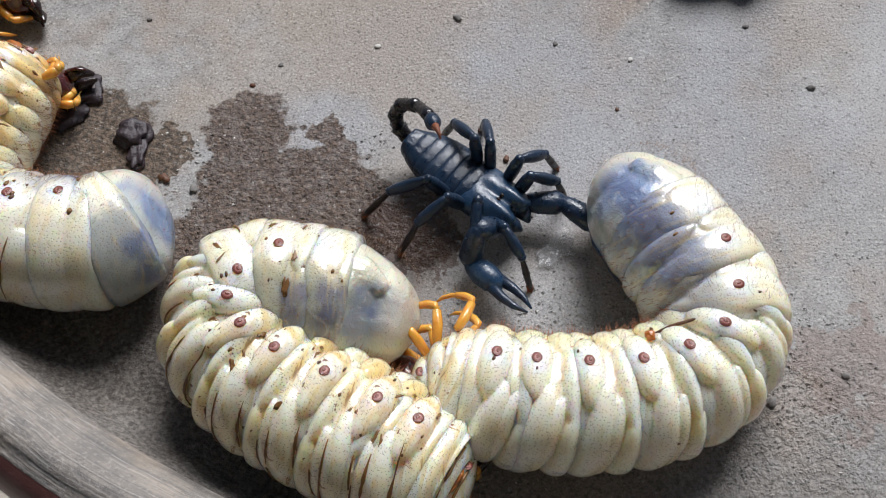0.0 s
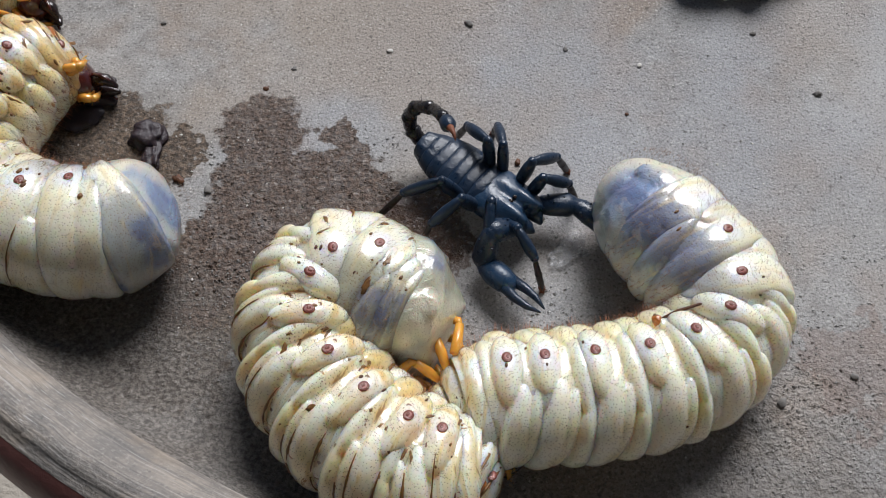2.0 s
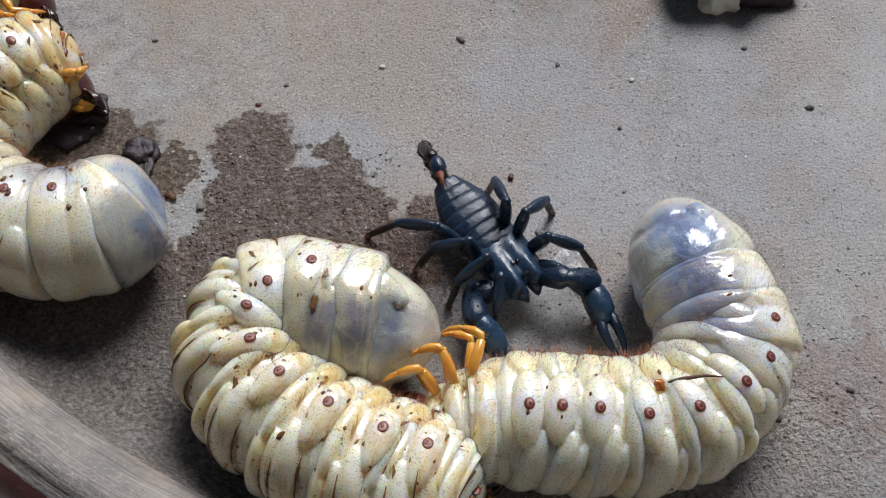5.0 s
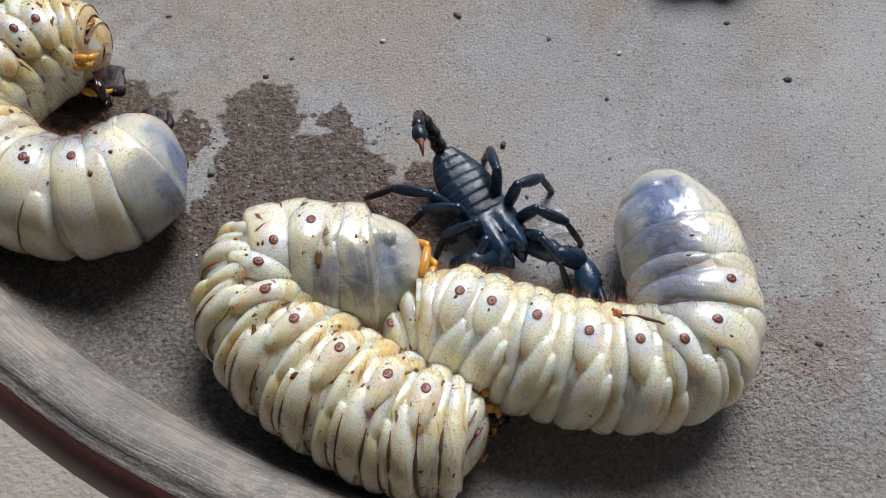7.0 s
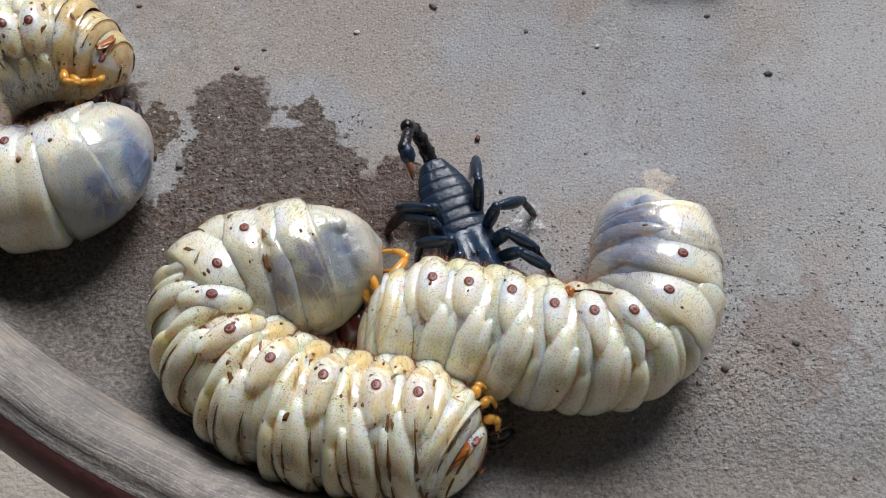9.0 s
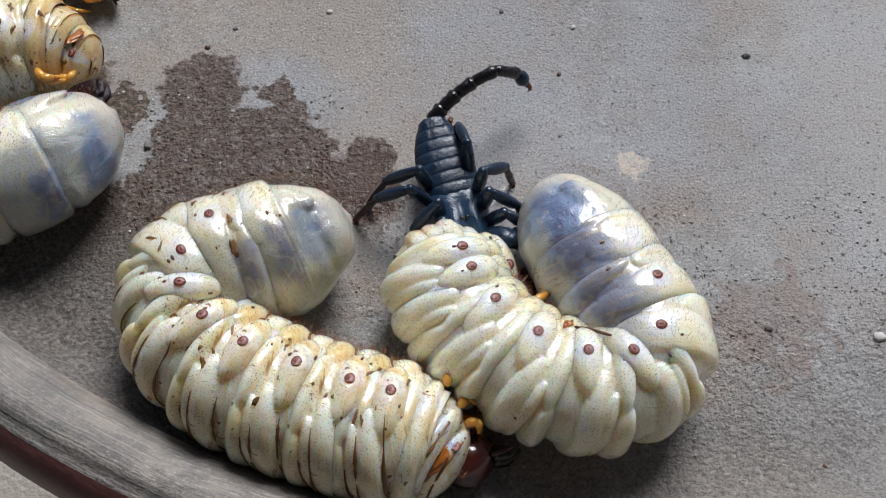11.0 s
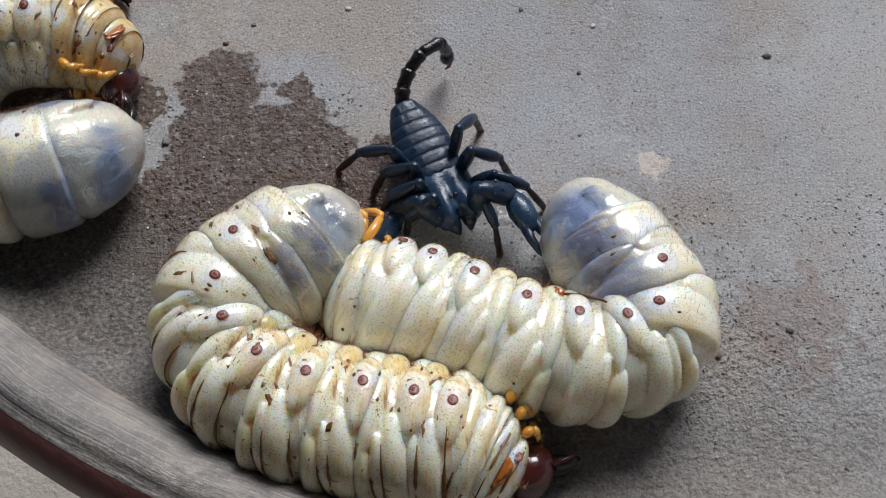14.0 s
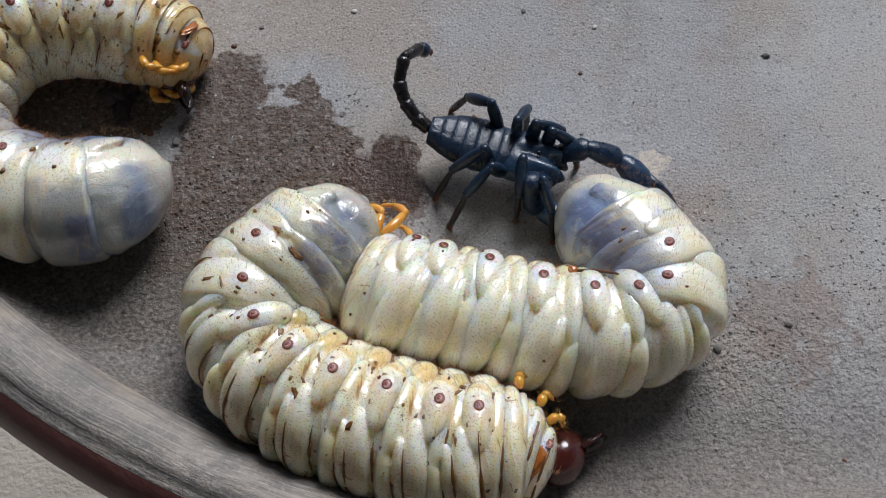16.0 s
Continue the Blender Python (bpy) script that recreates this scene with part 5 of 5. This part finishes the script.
    pale_grub(14.5, (-10.5, -78.6), (-5.1, -79.7), (-1.3, -80.9), (10.6, -84.1), (28.0, -88.1), (39.2, -82.4), (37.3, -77.3), (32.8, -68.0), rolls=(-41, -34, -32, -15, -5, 11, 26, 33))
    pale_grub(15.0, (-9.4, -79.1), (-4.5, -79.8), (-0.6, -81.2), (11.8, -83.8), (29.0, -87.1), (39.6, -81.6), (37.9, -76.8), (33.3, -67.9), rolls=(-40, -33, -30, -15, -2, 12, 24, 32))
    pale_grub(15.5, (-8.6, -78.6), (-4.3, -79.5), (-0.1, -81.2), (12.5, -83.7), (29.6, -86.6), (39.8, -80.8), (37.9, -76.1), (33.2, -67.8), rolls=(-40, -33, -30, -17, -3, 12, 24, 32))
    pale_grub(16.0, (-7.6, -78.4), (-3.3, -79.7), (0.3, -81.2), (12.7, -83.8), (29.9, -86.3), (40.2, -80.3), (38.3, -75.8), (33.2, -67.7), rolls=(-39, -32, -28, -16, -3, 12, 24, 32))
    far_grub(0.0, (-71.9, -27.1), (-74.8, -32.9), (-76.1, -36.4), (-78.2, -45.4), (-77.1, -55.2), (-65.1, -61.2), (-57.0, -62.1), (-51.8, -59.1), rolls=(0, 0, 0, 0, 1, 2, -6, -4))
    far_grub(0.5, (-70.4, -26.0), (-73.7, -31.2), (-75.3, -34.7), (-77.9, -43.7), (-77.1, -53.3), (-64.6, -60.1), (-56.5, -61.3), (-51.4, -58.7), rolls=(0, 0, 0, 0, 0, 0, -8, -5))
    far_grub(1.0, (-70.6, -25.3), (-74.4, -30.0), (-76.2, -33.3), (-79.3, -42.5), (-78.9, -51.9), (-65.8, -59.6), (-57.7, -60.9), (-52.7, -58.7), rolls=(0, 0, 0, 0, 0, -1, -10, -7))
    far_grub(1.5, (-70.3, -24.4), (-74.6, -28.6), (-76.5, -32.0), (-80.0, -41.6), (-79.9, -50.8), (-66.1, -59.3), (-58.0, -60.7), (-53.0, -58.3), rolls=(0, 0, 0, 0, 0, 1, -9, -7))
    far_grub(2.0, (-69.6, -24.5), (-74.0, -28.0), (-76.1, -30.9), (-79.9, -40.2), (-80.1, -49.8), (-66.5, -59.1), (-58.5, -60.2), (-53.6, -57.1), rolls=(0, 0, 1, 1, 2, 4, -8, -6))
    far_grub(2.5, (-68.2, -22.4), (-72.7, -25.2), (-74.9, -28.0), (-79.1, -36.9), (-79.6, -46.8), (-66.0, -57.0), (-58.2, -57.7), (-53.3, -54.2), rolls=(0, 1, 1, 2, 3, 6, -7, -5))
    far_grub(3.0, (-67.3, -21.7), (-71.9, -23.9), (-74.2, -26.3), (-79.0, -35.0), (-79.9, -45.4), (-66.3, -56.5), (-58.5, -57.0), (-53.7, -53.0), rolls=(0, 1, 1, 2, 4, 9, -6, -4))
    far_grub(5.5, (-67.4, -22.5), (-72.1, -23.9), (-74.7, -26.1), (-80.8, -34.5), (-82.7, -45.4), (-68.2, -57.0), (-60.2, -57.3), (-55.8, -53.3), rolls=(1, 1, 2, 3, 5, 10, 6, 4))
    far_grub(6.0, (-69.1, -25.6), (-74.1, -26.6), (-76.8, -28.6), (-83.3, -36.8), (-85.2, -48.0), (-70.3, -60.0), (-61.7, -60.1), (-56.3, -55.4), rolls=(1, 1, 2, 3, 5, 11, 7, 5))
    far_grub(6.5, (-67.6, -24.7), (-72.7, -25.1), (-75.6, -26.9), (-82.3, -34.8), (-84.3, -46.3), (-69.3, -58.6), (-60.7, -58.5), (-55.1, -53.3), rolls=(1, 1, 2, 3, 5, 10, 8, 5))
    far_grub(7.0, (-65.9, -24.6), (-71.1, -24.5), (-74.0, -26.0), (-80.8, -33.4), (-82.9, -45.0), (-68.1, -57.4), (-59.6, -57.2), (-53.8, -51.3), rolls=(1, 1, 1, 3, 5, 10, 8, 6))
    far_grub(7.5, (-63.5, -24.7), (-69.0, -24.0), (-72.3, -25.1), (-79.6, -31.8), (-82.1, -43.4), (-68.8, -56.6), (-59.9, -56.7), (-53.6, -50.4), rolls=(1, 1, 2, 3, 5, 10, 9, 6))
    far_grub(8.0, (-58.8, -27.4), (-66.4, -25.5), (-70.6, -26.0), (-80.0, -31.4), (-84.2, -42.5), (-73.2, -55.9), (-64.2, -56.2), (-54.6, -49.8), rolls=(0, 0, 0, 0, 0, 0, 0, 0))
    far_grub(8.5, (-56.4, -29.4), (-64.2, -26.7), (-68.7, -26.6), (-78.5, -31.2), (-82.8, -41.9), (-73.4, -56.1), (-64.1, -56.7), (-54.2, -50.2), rolls=(0, 0, 0, 0, 0, 0, 0, 0))
    far_grub(11.0, (-54.9, -34.1), (-62.2, -32.4), (-66.3, -32.8), (-75.0, -37.8), (-78.8, -47.0), (-73.9, -57.5), (-66.9, -59.7), (-53.4, -52.8), rolls=(0, 0, 0, 0, 0, 0, 0, 0))
    far_grub(11.5, (-53.8, -35.0), (-61.0, -32.9), (-65.2, -33.1), (-74.2, -37.8), (-78.0, -47.5), (-73.5, -58.0), (-66.5, -60.1), (-53.3, -53.3), rolls=(0, 0, 0, 0, 0, 0, 0, 0))
    far_grub(12.0, (-52.9, -35.8), (-60.0, -33.6), (-64.3, -33.6), (-73.5, -37.9), (-77.2, -48.0), (-73.0, -58.3), (-66.2, -60.2), (-53.4, -53.7), rolls=(0, 0, 0, 0, 0, 0, 0, 0))
    far_grub(12.5, (-53.7, -35.0), (-60.9, -32.7), (-65.4, -32.6), (-75.1, -36.6), (-78.5, -47.3), (-74.2, -57.8), (-67.3, -59.7), (-53.9, -53.2), rolls=(0, 0, 0, 0, 0, 0, 0, 0))
    far_grub(13.0, (-51.2, -34.1), (-59.0, -31.6), (-63.7, -31.3), (-73.7, -35.0), (-77.9, -45.6), (-73.5, -57.5), (-65.8, -59.8), (-51.5, -53.9), rolls=(0, 0, 0, 0, 0, 0, 0, 0))
    far_grub(13.5, (-51.0, -33.6), (-59.2, -30.9), (-64.0, -30.5), (-74.2, -33.8), (-79.0, -44.4), (-74.6, -57.6), (-66.6, -60.1), (-51.9, -54.8), rolls=(0, 0, 0, 0, 0, 0, 0, 0))
    far_grub(14.0, (-51.3, -34.0), (-59.8, -30.8), (-64.7, -30.1), (-75.1, -32.9), (-80.6, -43.1), (-76.4, -57.5), (-67.9, -60.1), (-52.9, -55.3), rolls=(0, 0, 0, 0, 0, 0, 0, 0))
    far_grub(14.5, (-48.2, -34.9), (-57.0, -31.1), (-62.0, -30.2), (-72.7, -32.3), (-78.9, -42.1), (-75.0, -57.7), (-66.3, -60.5), (-51.3, -56.3), rolls=(0, 0, 0, 0, 0, 0, 0, 0))
    far_grub(15.0, (-45.2, -34.5), (-53.4, -31.2), (-58.3, -30.2), (-69.4, -31.3), (-77.4, -40.4), (-74.5, -57.6), (-65.1, -61.7), (-50.2, -58.5), rolls=(0, 0, 0, 0, 0, 0, 0, 0))
    far_grub(15.5, (-44.5, -33.5), (-52.4, -30.5), (-57.1, -29.4), (-68.6, -29.6), (-78.6, -38.1), (-76.8, -57.2), (-66.5, -62.5), (-51.4, -60.3), rolls=(0, 0, 0, 0, 0, 0, 0, 0))
    far_grub(16.0, (-40.4, -32.4), (-47.7, -29.6), (-52.2, -28.4), (-64.2, -27.7), (-76.3, -35.5), (-75.7, -56.6), (-64.4, -63.4), (-49.2, -62.2), rolls=(0, 0, 0, 0, 0, 0, 0, 0))
    back_grub(0.0, (-81.0, -4.5), (-89.6, -4.0), (-94.5, -3.2), (-105.6, 0.8), (-116.6, 7.6), (-125.8, 18.8), (-127.8, 26.1), (-123.2, 43.0))
    back_grub(0.5, (-80.1, -4.8), (-88.8, -4.4), (-93.6, -3.5), (-104.8, 0.5), (-115.7, 7.2), (-125.0, 18.5), (-126.9, 25.9), (-122.4, 42.9))
    back_grub(1.0, (-81.0, -5.5), (-89.6, -5.1), (-94.5, -4.2), (-105.6, -0.2), (-116.6, 6.5), (-125.8, 17.9), (-127.8, 25.2), (-123.2, 42.3))
    back_grub(1.5, (-81.4, -4.5), (-90.1, -4.1), (-95.1, -3.2), (-106.3, 0.8), (-117.4, 7.7), (-126.8, 19.2), (-128.7, 26.7), (-124.2, 44.0))
    back_grub(2.0, (-81.1, -4.8), (-89.8, -4.5), (-94.7, -3.6), (-105.8, 0.3), (-116.8, 7.1), (-126.1, 18.5), (-128.1, 25.9), (-123.6, 43.2))
    back_grub(2.5, (-80.2, -3.0), (-88.9, -2.6), (-93.8, -1.8), (-104.9, 2.1), (-116.0, 8.9), (-125.3, 20.3), (-127.3, 27.7), (-122.8, 45.1))
    back_grub(3.0, (-79.7, -2.4), (-88.5, -2.0), (-93.4, -1.1), (-104.6, 2.9), (-115.7, 9.8), (-125.1, 21.3), (-127.1, 28.8), (-122.6, 46.4))
    back_grub(5.5, (-79.6, -3.1), (-88.5, -2.7), (-93.5, -1.7), (-104.9, 2.4), (-116.2, 9.6), (-125.8, 21.5), (-127.8, 29.3), (-123.2, 47.4))
    back_grub(6.0, (-82.0, -5.6), (-91.2, -5.3), (-96.3, -4.4), (-108.2, -0.2), (-119.8, 7.0), (-129.6, 19.0), (-131.6, 26.9), (-126.8, 45.3))
    back_grub(6.5, (-80.9, -4.2), (-90.1, -3.8), (-95.4, -2.9), (-107.3, 1.4), (-119.1, 8.7), (-128.9, 20.9), (-131.0, 28.9), (-126.0, 47.5))
    back_grub(7.0, (-79.3, -3.9), (-88.6, -3.5), (-93.8, -2.5), (-105.6, 1.8), (-117.3, 9.2), (-127.1, 21.4), (-129.2, 29.4), (-124.2, 47.9))
    back_grub(7.5, (-78.1, -2.6), (-87.4, -2.2), (-92.7, -1.2), (-104.6, 3.1), (-116.3, 10.5), (-126.2, 22.8), (-128.2, 30.8), (-123.1, 49.4))
    back_grub(8.0, (-74.4, -3.9), (-83.6, -3.5), (-88.8, -2.5), (-100.6, 1.8), (-112.1, 9.1), (-121.9, 21.4), (-123.9, 29.4), (-118.9, 47.9))
    back_grub(8.5, (-72.9, -4.7), (-82.0, -4.3), (-87.2, -3.4), (-98.8, 0.9), (-110.3, 8.1), (-120.0, 20.2), (-122.0, 28.1), (-117.1, 46.4))
    back_grub(11.0, (-60.0, -8.2), (-68.9, -7.9), (-73.8, -7.0), (-85.0, -3.1), (-96.0, 3.7), (-105.1, 15.1), (-106.9, 22.6), (-101.9, 40.1))
    back_grub(11.5, (-58.2, -8.9), (-67.0, -8.6), (-72.0, -7.8), (-83.2, -3.8), (-94.1, 3.0), (-103.2, 14.5), (-104.9, 22.0), (-99.8, 39.5))
    back_grub(12.0, (-56.7, -10.1), (-65.4, -9.8), (-70.3, -8.9), (-81.4, -5.0), (-92.2, 1.7), (-101.1, 13.1), (-102.8, 20.5), (-97.7, 37.7))
    back_grub(12.5, (-57.6, -9.7), (-66.4, -9.3), (-71.3, -8.5), (-82.5, -4.5), (-93.4, 2.4), (-102.3, 13.8), (-104.1, 21.3), (-98.9, 38.7))
    back_grub(13.0, (-57.1, -9.3), (-65.9, -8.9), (-70.8, -8.1), (-82.1, -4.1), (-93.1, 2.8), (-102.1, 14.3), (-103.8, 21.8), (-98.7, 39.3))
    back_grub(13.5, (-58.7, -9.4), (-67.5, -9.1), (-72.4, -8.3), (-83.6, -4.4), (-94.6, 2.3), (-103.6, 13.7), (-105.3, 21.2), (-100.2, 38.7))
    back_grub(14.0, (-60.9, -9.8), (-69.6, -9.6), (-74.5, -8.8), (-85.6, -5.1), (-96.5, 1.5), (-105.5, 12.8), (-107.3, 20.1), (-102.3, 37.5))
    back_grub(14.5, (-59.4, -10.7), (-68.1, -10.5), (-72.9, -9.7), (-84.0, -5.9), (-94.7, 0.7), (-103.6, 11.9), (-105.3, 19.2), (-100.3, 36.4))
    back_grub(15.0, (-59.8, -10.9), (-68.5, -10.6), (-73.4, -9.8), (-84.4, -6.0), (-95.2, 0.6), (-104.1, 11.8), (-105.9, 19.1), (-100.9, 36.2))
    back_grub(15.5, (-62.9, -10.0), (-71.7, -9.8), (-76.7, -8.9), (-87.9, -5.1), (-99.0, 1.7), (-108.1, 13.0), (-109.9, 20.5), (-104.9, 37.8))
    back_grub(16.0, (-62.3, -8.8), (-71.3, -8.5), (-76.3, -7.7), (-87.8, -3.8), (-99.0, 3.1), (-108.3, 14.7), (-110.1, 22.3), (-104.9, 40.1))
    scorpion_at(0.0, (12.4, -55.2, 5.5), (-5.9, -40.4, 5.5),
                tail=((-7.5, -39.2, 7.8), (-7.9, -38.5, 11.0), (-6.6, -39.0, 14.3), (-4.2, -41.0, 17.0), (-2.1, -45.0, 20.1), (-0.5, -50.0, 22.5)),
                arms=(((5.6, -59.4, 9.3), (4.3, -62.4, 3.5), (13.3, -71.5, 5.6)), ((19.7, -52.6, 5.8), (25.2, -56.1, 4.9), (29.9, -68.1, 5.7))),
                feet=(((14.3, -65.7), (4.8, -62.0), (-7.2, -59.4), (-13.3, -52.2)), ((20.8, -49.2), (19.6, -42.9), (6.8, -35.1), (0.1, -36.2))))
    scorpion_at(3.2, (12.4, -55.2, 5.5), (-5.9, -40.4, 5.5),
                tail=((-7.5, -39.2, 7.8), (-7.9, -38.5, 11.0), (-6.6, -39.0, 14.3), (-4.2, -41.0, 17.0), (-2.1, -45.0, 20.1), (-0.5, -50.0, 22.5)),
                arms=(((5.6, -59.4, 9.3), (4.3, -62.4, 3.5), (13.3, -71.5, 5.6)), ((19.7, -52.6, 5.8), (25.2, -56.1, 4.9), (29.9, -68.1, 5.7))),
                feet=(((14.3, -65.7), (4.8, -62.0), (-7.2, -59.4), (-13.3, -52.2)), ((20.8, -49.2), (19.6, -42.9), (6.8, -35.1), (0.1, -36.2))))
    scorpion_at(5.5, (12.5, -66.5, 5.5), (-0.0, -46.4, 5.5),
                tail=((-1.0, -45.9, 8.3), (-2.3, -45.6, 11.3), (-3.7, -45.5, 14.6), (-4.2, -47.2, 18.4), (-3.0, -51.2, 21.9), (-2.0, -56.9, 22.3)),
                arms=(((2.9, -66.7, 4.9), (3.9, -72.3, 8.1), (9.5, -80.1, 2.0)), ((17.7, -67.0, 9.7), (22.4, -65.1, 5.5), (27.1, -76.9, 2.6))),
                feet=(((5.6, -71.7), (-1.1, -65.7), (-5.2, -58.7), (-13.7, -52.6)), ((23.2, -71.7), (24.6, -61.7), (19.3, -50.7), (7.8, -45.5))))
    scorpion_at(7.0, (11.9, -66.5, 5.5), (-0.2, -46.6, 5.5),
                tail=((-1.2, -46.0, 8.3), (-2.1, -45.6, 11.4), (-3.4, -45.5, 14.8), (-4.3, -47.1, 18.5), (-4.4, -51.2, 22.1), (-3.6, -56.9, 22.8)),
                arms=(((4.5, -69.6, 9.2), (2.0, -68.1, 3.2), (8.2, -79.5, 2.8)), ((19.1, -67.2, 7.3), (23.8, -66.4, 2.8), (26.9, -79.1, 3.1))),
                feet=(((4.2, -71.5), (-1.5, -64.4), (-6.5, -58.4), (-14.2, -52.6)), ((21.7, -71.0), (24.2, -61.8), (19.4, -51.0), (7.5, -44.2))))
    scorpion_at(8.5, (11.4, -72.2, 5.5), (1.3, -50.3, 5.5),
                tail=((-0.0, -48.8, 7.8), (-1.4, -48.4, 10.7), (-2.8, -48.8, 14.0), (-4.1, -51.0, 17.4), (-4.8, -55.5, 20.2), (-4.1, -61.1, 19.0)),
                arms=(((4.4, -74.3, 9.8), (3.4, -75.5, 3.4), (13.8, -83.2, 2.3)), ((17.3, -74.2, 7.5), (21.1, -74.8, 2.1), (28.1, -85.5, 4.2))),
                feet=(((4.4, -74.0), (-0.4, -66.5), (-4.8, -60.1), (-6.5, -59.0)), ((24.7, -71.9), (23.1, -68.4), (20.2, -56.7), (9.4, -46.6))))
    scorpion_at(11.0, (14.1, -67.7, 5.5), (7.8, -46.7, 7.5),
                tail=((9.2, -44.5, 9.0), (11.5, -42.6, 10.3), (14.4, -40.8, 11.6), (18.0, -39.3, 12.9), (22.4, -37.6, 10.2), (25.1, -37.6, 5.1)),
                arms=(((5.7, -69.6, 8.1), (4.0, -73.8, 3.3), (16.9, -75.6, 2.2)), ((20.4, -69.6, 9.5), (23.5, -66.5, 4.6), (29.3, -77.1, 2.0))),
                feet=(((7.6, -72.0), (3.9, -67.9), (-5.2, -61.3), (-3.1, -58.4)), ((26.7, -66.6), (23.9, -62.8), (21.9, -54.0), (11.3, -43.3))))
    scorpion_at(12.5, (11.4, -66.1, 5.5), (4.9, -46.4, 7.5),
                tail=((5.4, -43.9, 9.2), (6.7, -41.5, 10.9), (8.6, -38.9, 12.7), (11.6, -36.7, 14.5), (16.3, -34.3, 13.1), (18.2, -32.7, 7.9)),
                arms=(((5.0, -69.0, 10.0), (3.9, -68.8, 3.5), (13.0, -78.0, 2.0)), ((19.2, -66.8, 8.8), (23.3, -65.3, 3.9), (31.6, -74.9, 2.0))),
                feet=(((6.3, -69.4), (1.4, -66.7), (-5.3, -60.5), (-5.2, -56.6)), ((25.5, -66.1), (23.2, -61.7), (21.7, -53.9), (12.4, -42.6))))
    scorpion_at(13.0, (11.1, -63.8, 5.5), (0.2, -43.8, 7.5),
                tail=((0.3, -41.7, 9.7), (1.1, -39.1, 11.5), (2.9, -36.6, 13.3), (6.4, -34.7, 14.6), (8.0, -32.8, 9.8), (9.0, -32.6, 4.1)),
                arms=(((2.2, -64.0, 7.8), (-0.9, -63.1, 2.0), (8.9, -71.5, 3.9)), ((16.0, -61.7, 11.1), (17.8, -60.2, 4.9), (24.1, -71.5, 6.3))),
                feet=(((3.0, -67.1), (-3.6, -63.9), (-5.9, -57.8), (-10.0, -52.4)), ((19.0, -64.3), (21.7, -58.2), (20.8, -54.3), (14.7, -43.8))))
    scorpion_at(14.0, (9.3, -63.7, 5.5), (-0.6, -44.1, 7.5),
                tail=((-0.9, -41.7, 9.2), (-0.0, -39.1, 11.0), (1.9, -36.6, 12.7), (5.0, -33.8, 12.5), (6.6, -31.9, 7.6), (7.0, -31.2, 1.9)),
                arms=(((2.2, -63.0, 9.9), (-1.5, -61.8, 4.6), (-5.9, -73.0, 2.0)), ((12.4, -61.7, 11.7), (17.6, -60.6, 7.8), (24.1, -71.8, 7.2))),
                feet=(((0.3, -65.0), (-4.6, -61.8), (-5.7, -56.9), (-11.9, -52.2)), ((16.1, -67.9), (24.0, -59.1), (18.3, -53.4), (12.9, -43.4))))
    scorpion_at(14.5, (9.2, -64.3, 5.5), (-0.8, -43.7, 7.5),
                tail=((-1.0, -41.3, 9.2), (-0.5, -38.6, 11.1), (1.2, -36.0, 12.9), (4.1, -33.1, 12.0), (5.4, -31.0, 7.2), (6.3, -30.8, 1.4)),
                arms=(((2.3, -63.8, 10.3), (-2.0, -62.7, 5.4), (-5.2, -71.9, 2.0)), ((12.8, -61.5, 11.5), (16.5, -59.9, 6.3), (24.6, -69.4, 2.7))),
                feet=(((0.8, -65.5), (-4.1, -61.3), (-6.2, -55.8), (-12.3, -51.7)), ((17.2, -66.8), (22.9, -58.7), (19.3, -53.4), (12.6, -44.1))))
    scorpion_at(15.0, (12.5, -63.3, 5.5), (-1.0, -43.9, 7.5),
                tail=((-1.9, -41.5, 9.1), (-2.0, -38.8, 11.1), (-0.9, -36.0, 13.0), (2.2, -33.3, 13.7), (3.6, -31.2, 8.9), (5.1, -30.5, 3.4)),
                arms=(((4.5, -61.6, 9.0), (2.9, -60.0, 2.8), (12.4, -68.8, 3.2)), ((15.0, -59.5, 11.6), (19.5, -58.6, 6.9), (26.9, -68.6, 3.0))),
                feet=(((2.7, -64.5), (-2.7, -61.9), (-5.0, -56.5), (-11.4, -52.3)), ((18.9, -63.2), (23.5, -55.5), (18.9, -45.9), (12.6, -43.1))))
    scorpion_at(15.5, (17.0, -59.8, 5.5), (-2.2, -45.2, 7.5),
                tail=((-3.6, -43.0, 9.0), (-3.8, -41.1, 11.7), (-3.1, -39.0, 14.6), (0.4, -37.2, 15.8), (3.0, -35.5, 11.4), (5.0, -34.4, 6.0)),
                arms=(((10.9, -65.1, 9.3), (13.0, -65.6, 3.0), (25.7, -68.3, 3.0)), ((19.8, -55.8, 11.3), (24.1, -54.7, 6.5), (30.7, -64.3, 2.0))),
                feet=(((9.3, -66.4), (5.1, -63.0), (-3.5, -58.1), (-11.6, -52.6)), ((23.8, -62.9), (25.7, -48.3), (18.8, -45.0), (10.7, -41.3))))
    scorpion_at(16.0, (26.2, -54.5, 5.5), (2.3, -47.9, 7.5),
                tail=((0.3, -46.1, 8.8), (-1.5, -43.8, 10.4), (-2.4, -41.0, 12.5), (-1.3, -37.7, 14.9), (1.4, -34.0, 12.0), (3.4, -31.7, 7.1)),
                arms=(((19.9, -59.8, 9.7), (21.8, -61.4, 3.6), (34.1, -65.0, 2.0)), ((30.2, -52.4, 9.2), (36.0, -52.6, 6.0), (45.9, -60.2, 2.2))),
                feet=(((24.7, -66.0), (18.3, -62.1), (6.8, -63.4), (4.2, -57.8)), ((29.4, -50.9), (27.4, -48.2), (20.4, -43.9), (7.0, -39.3))))
    for grub in (pale_grub, stained_grub, far_grub, back_grub):
        grub.play()
    scorpion_at.play()


motions()
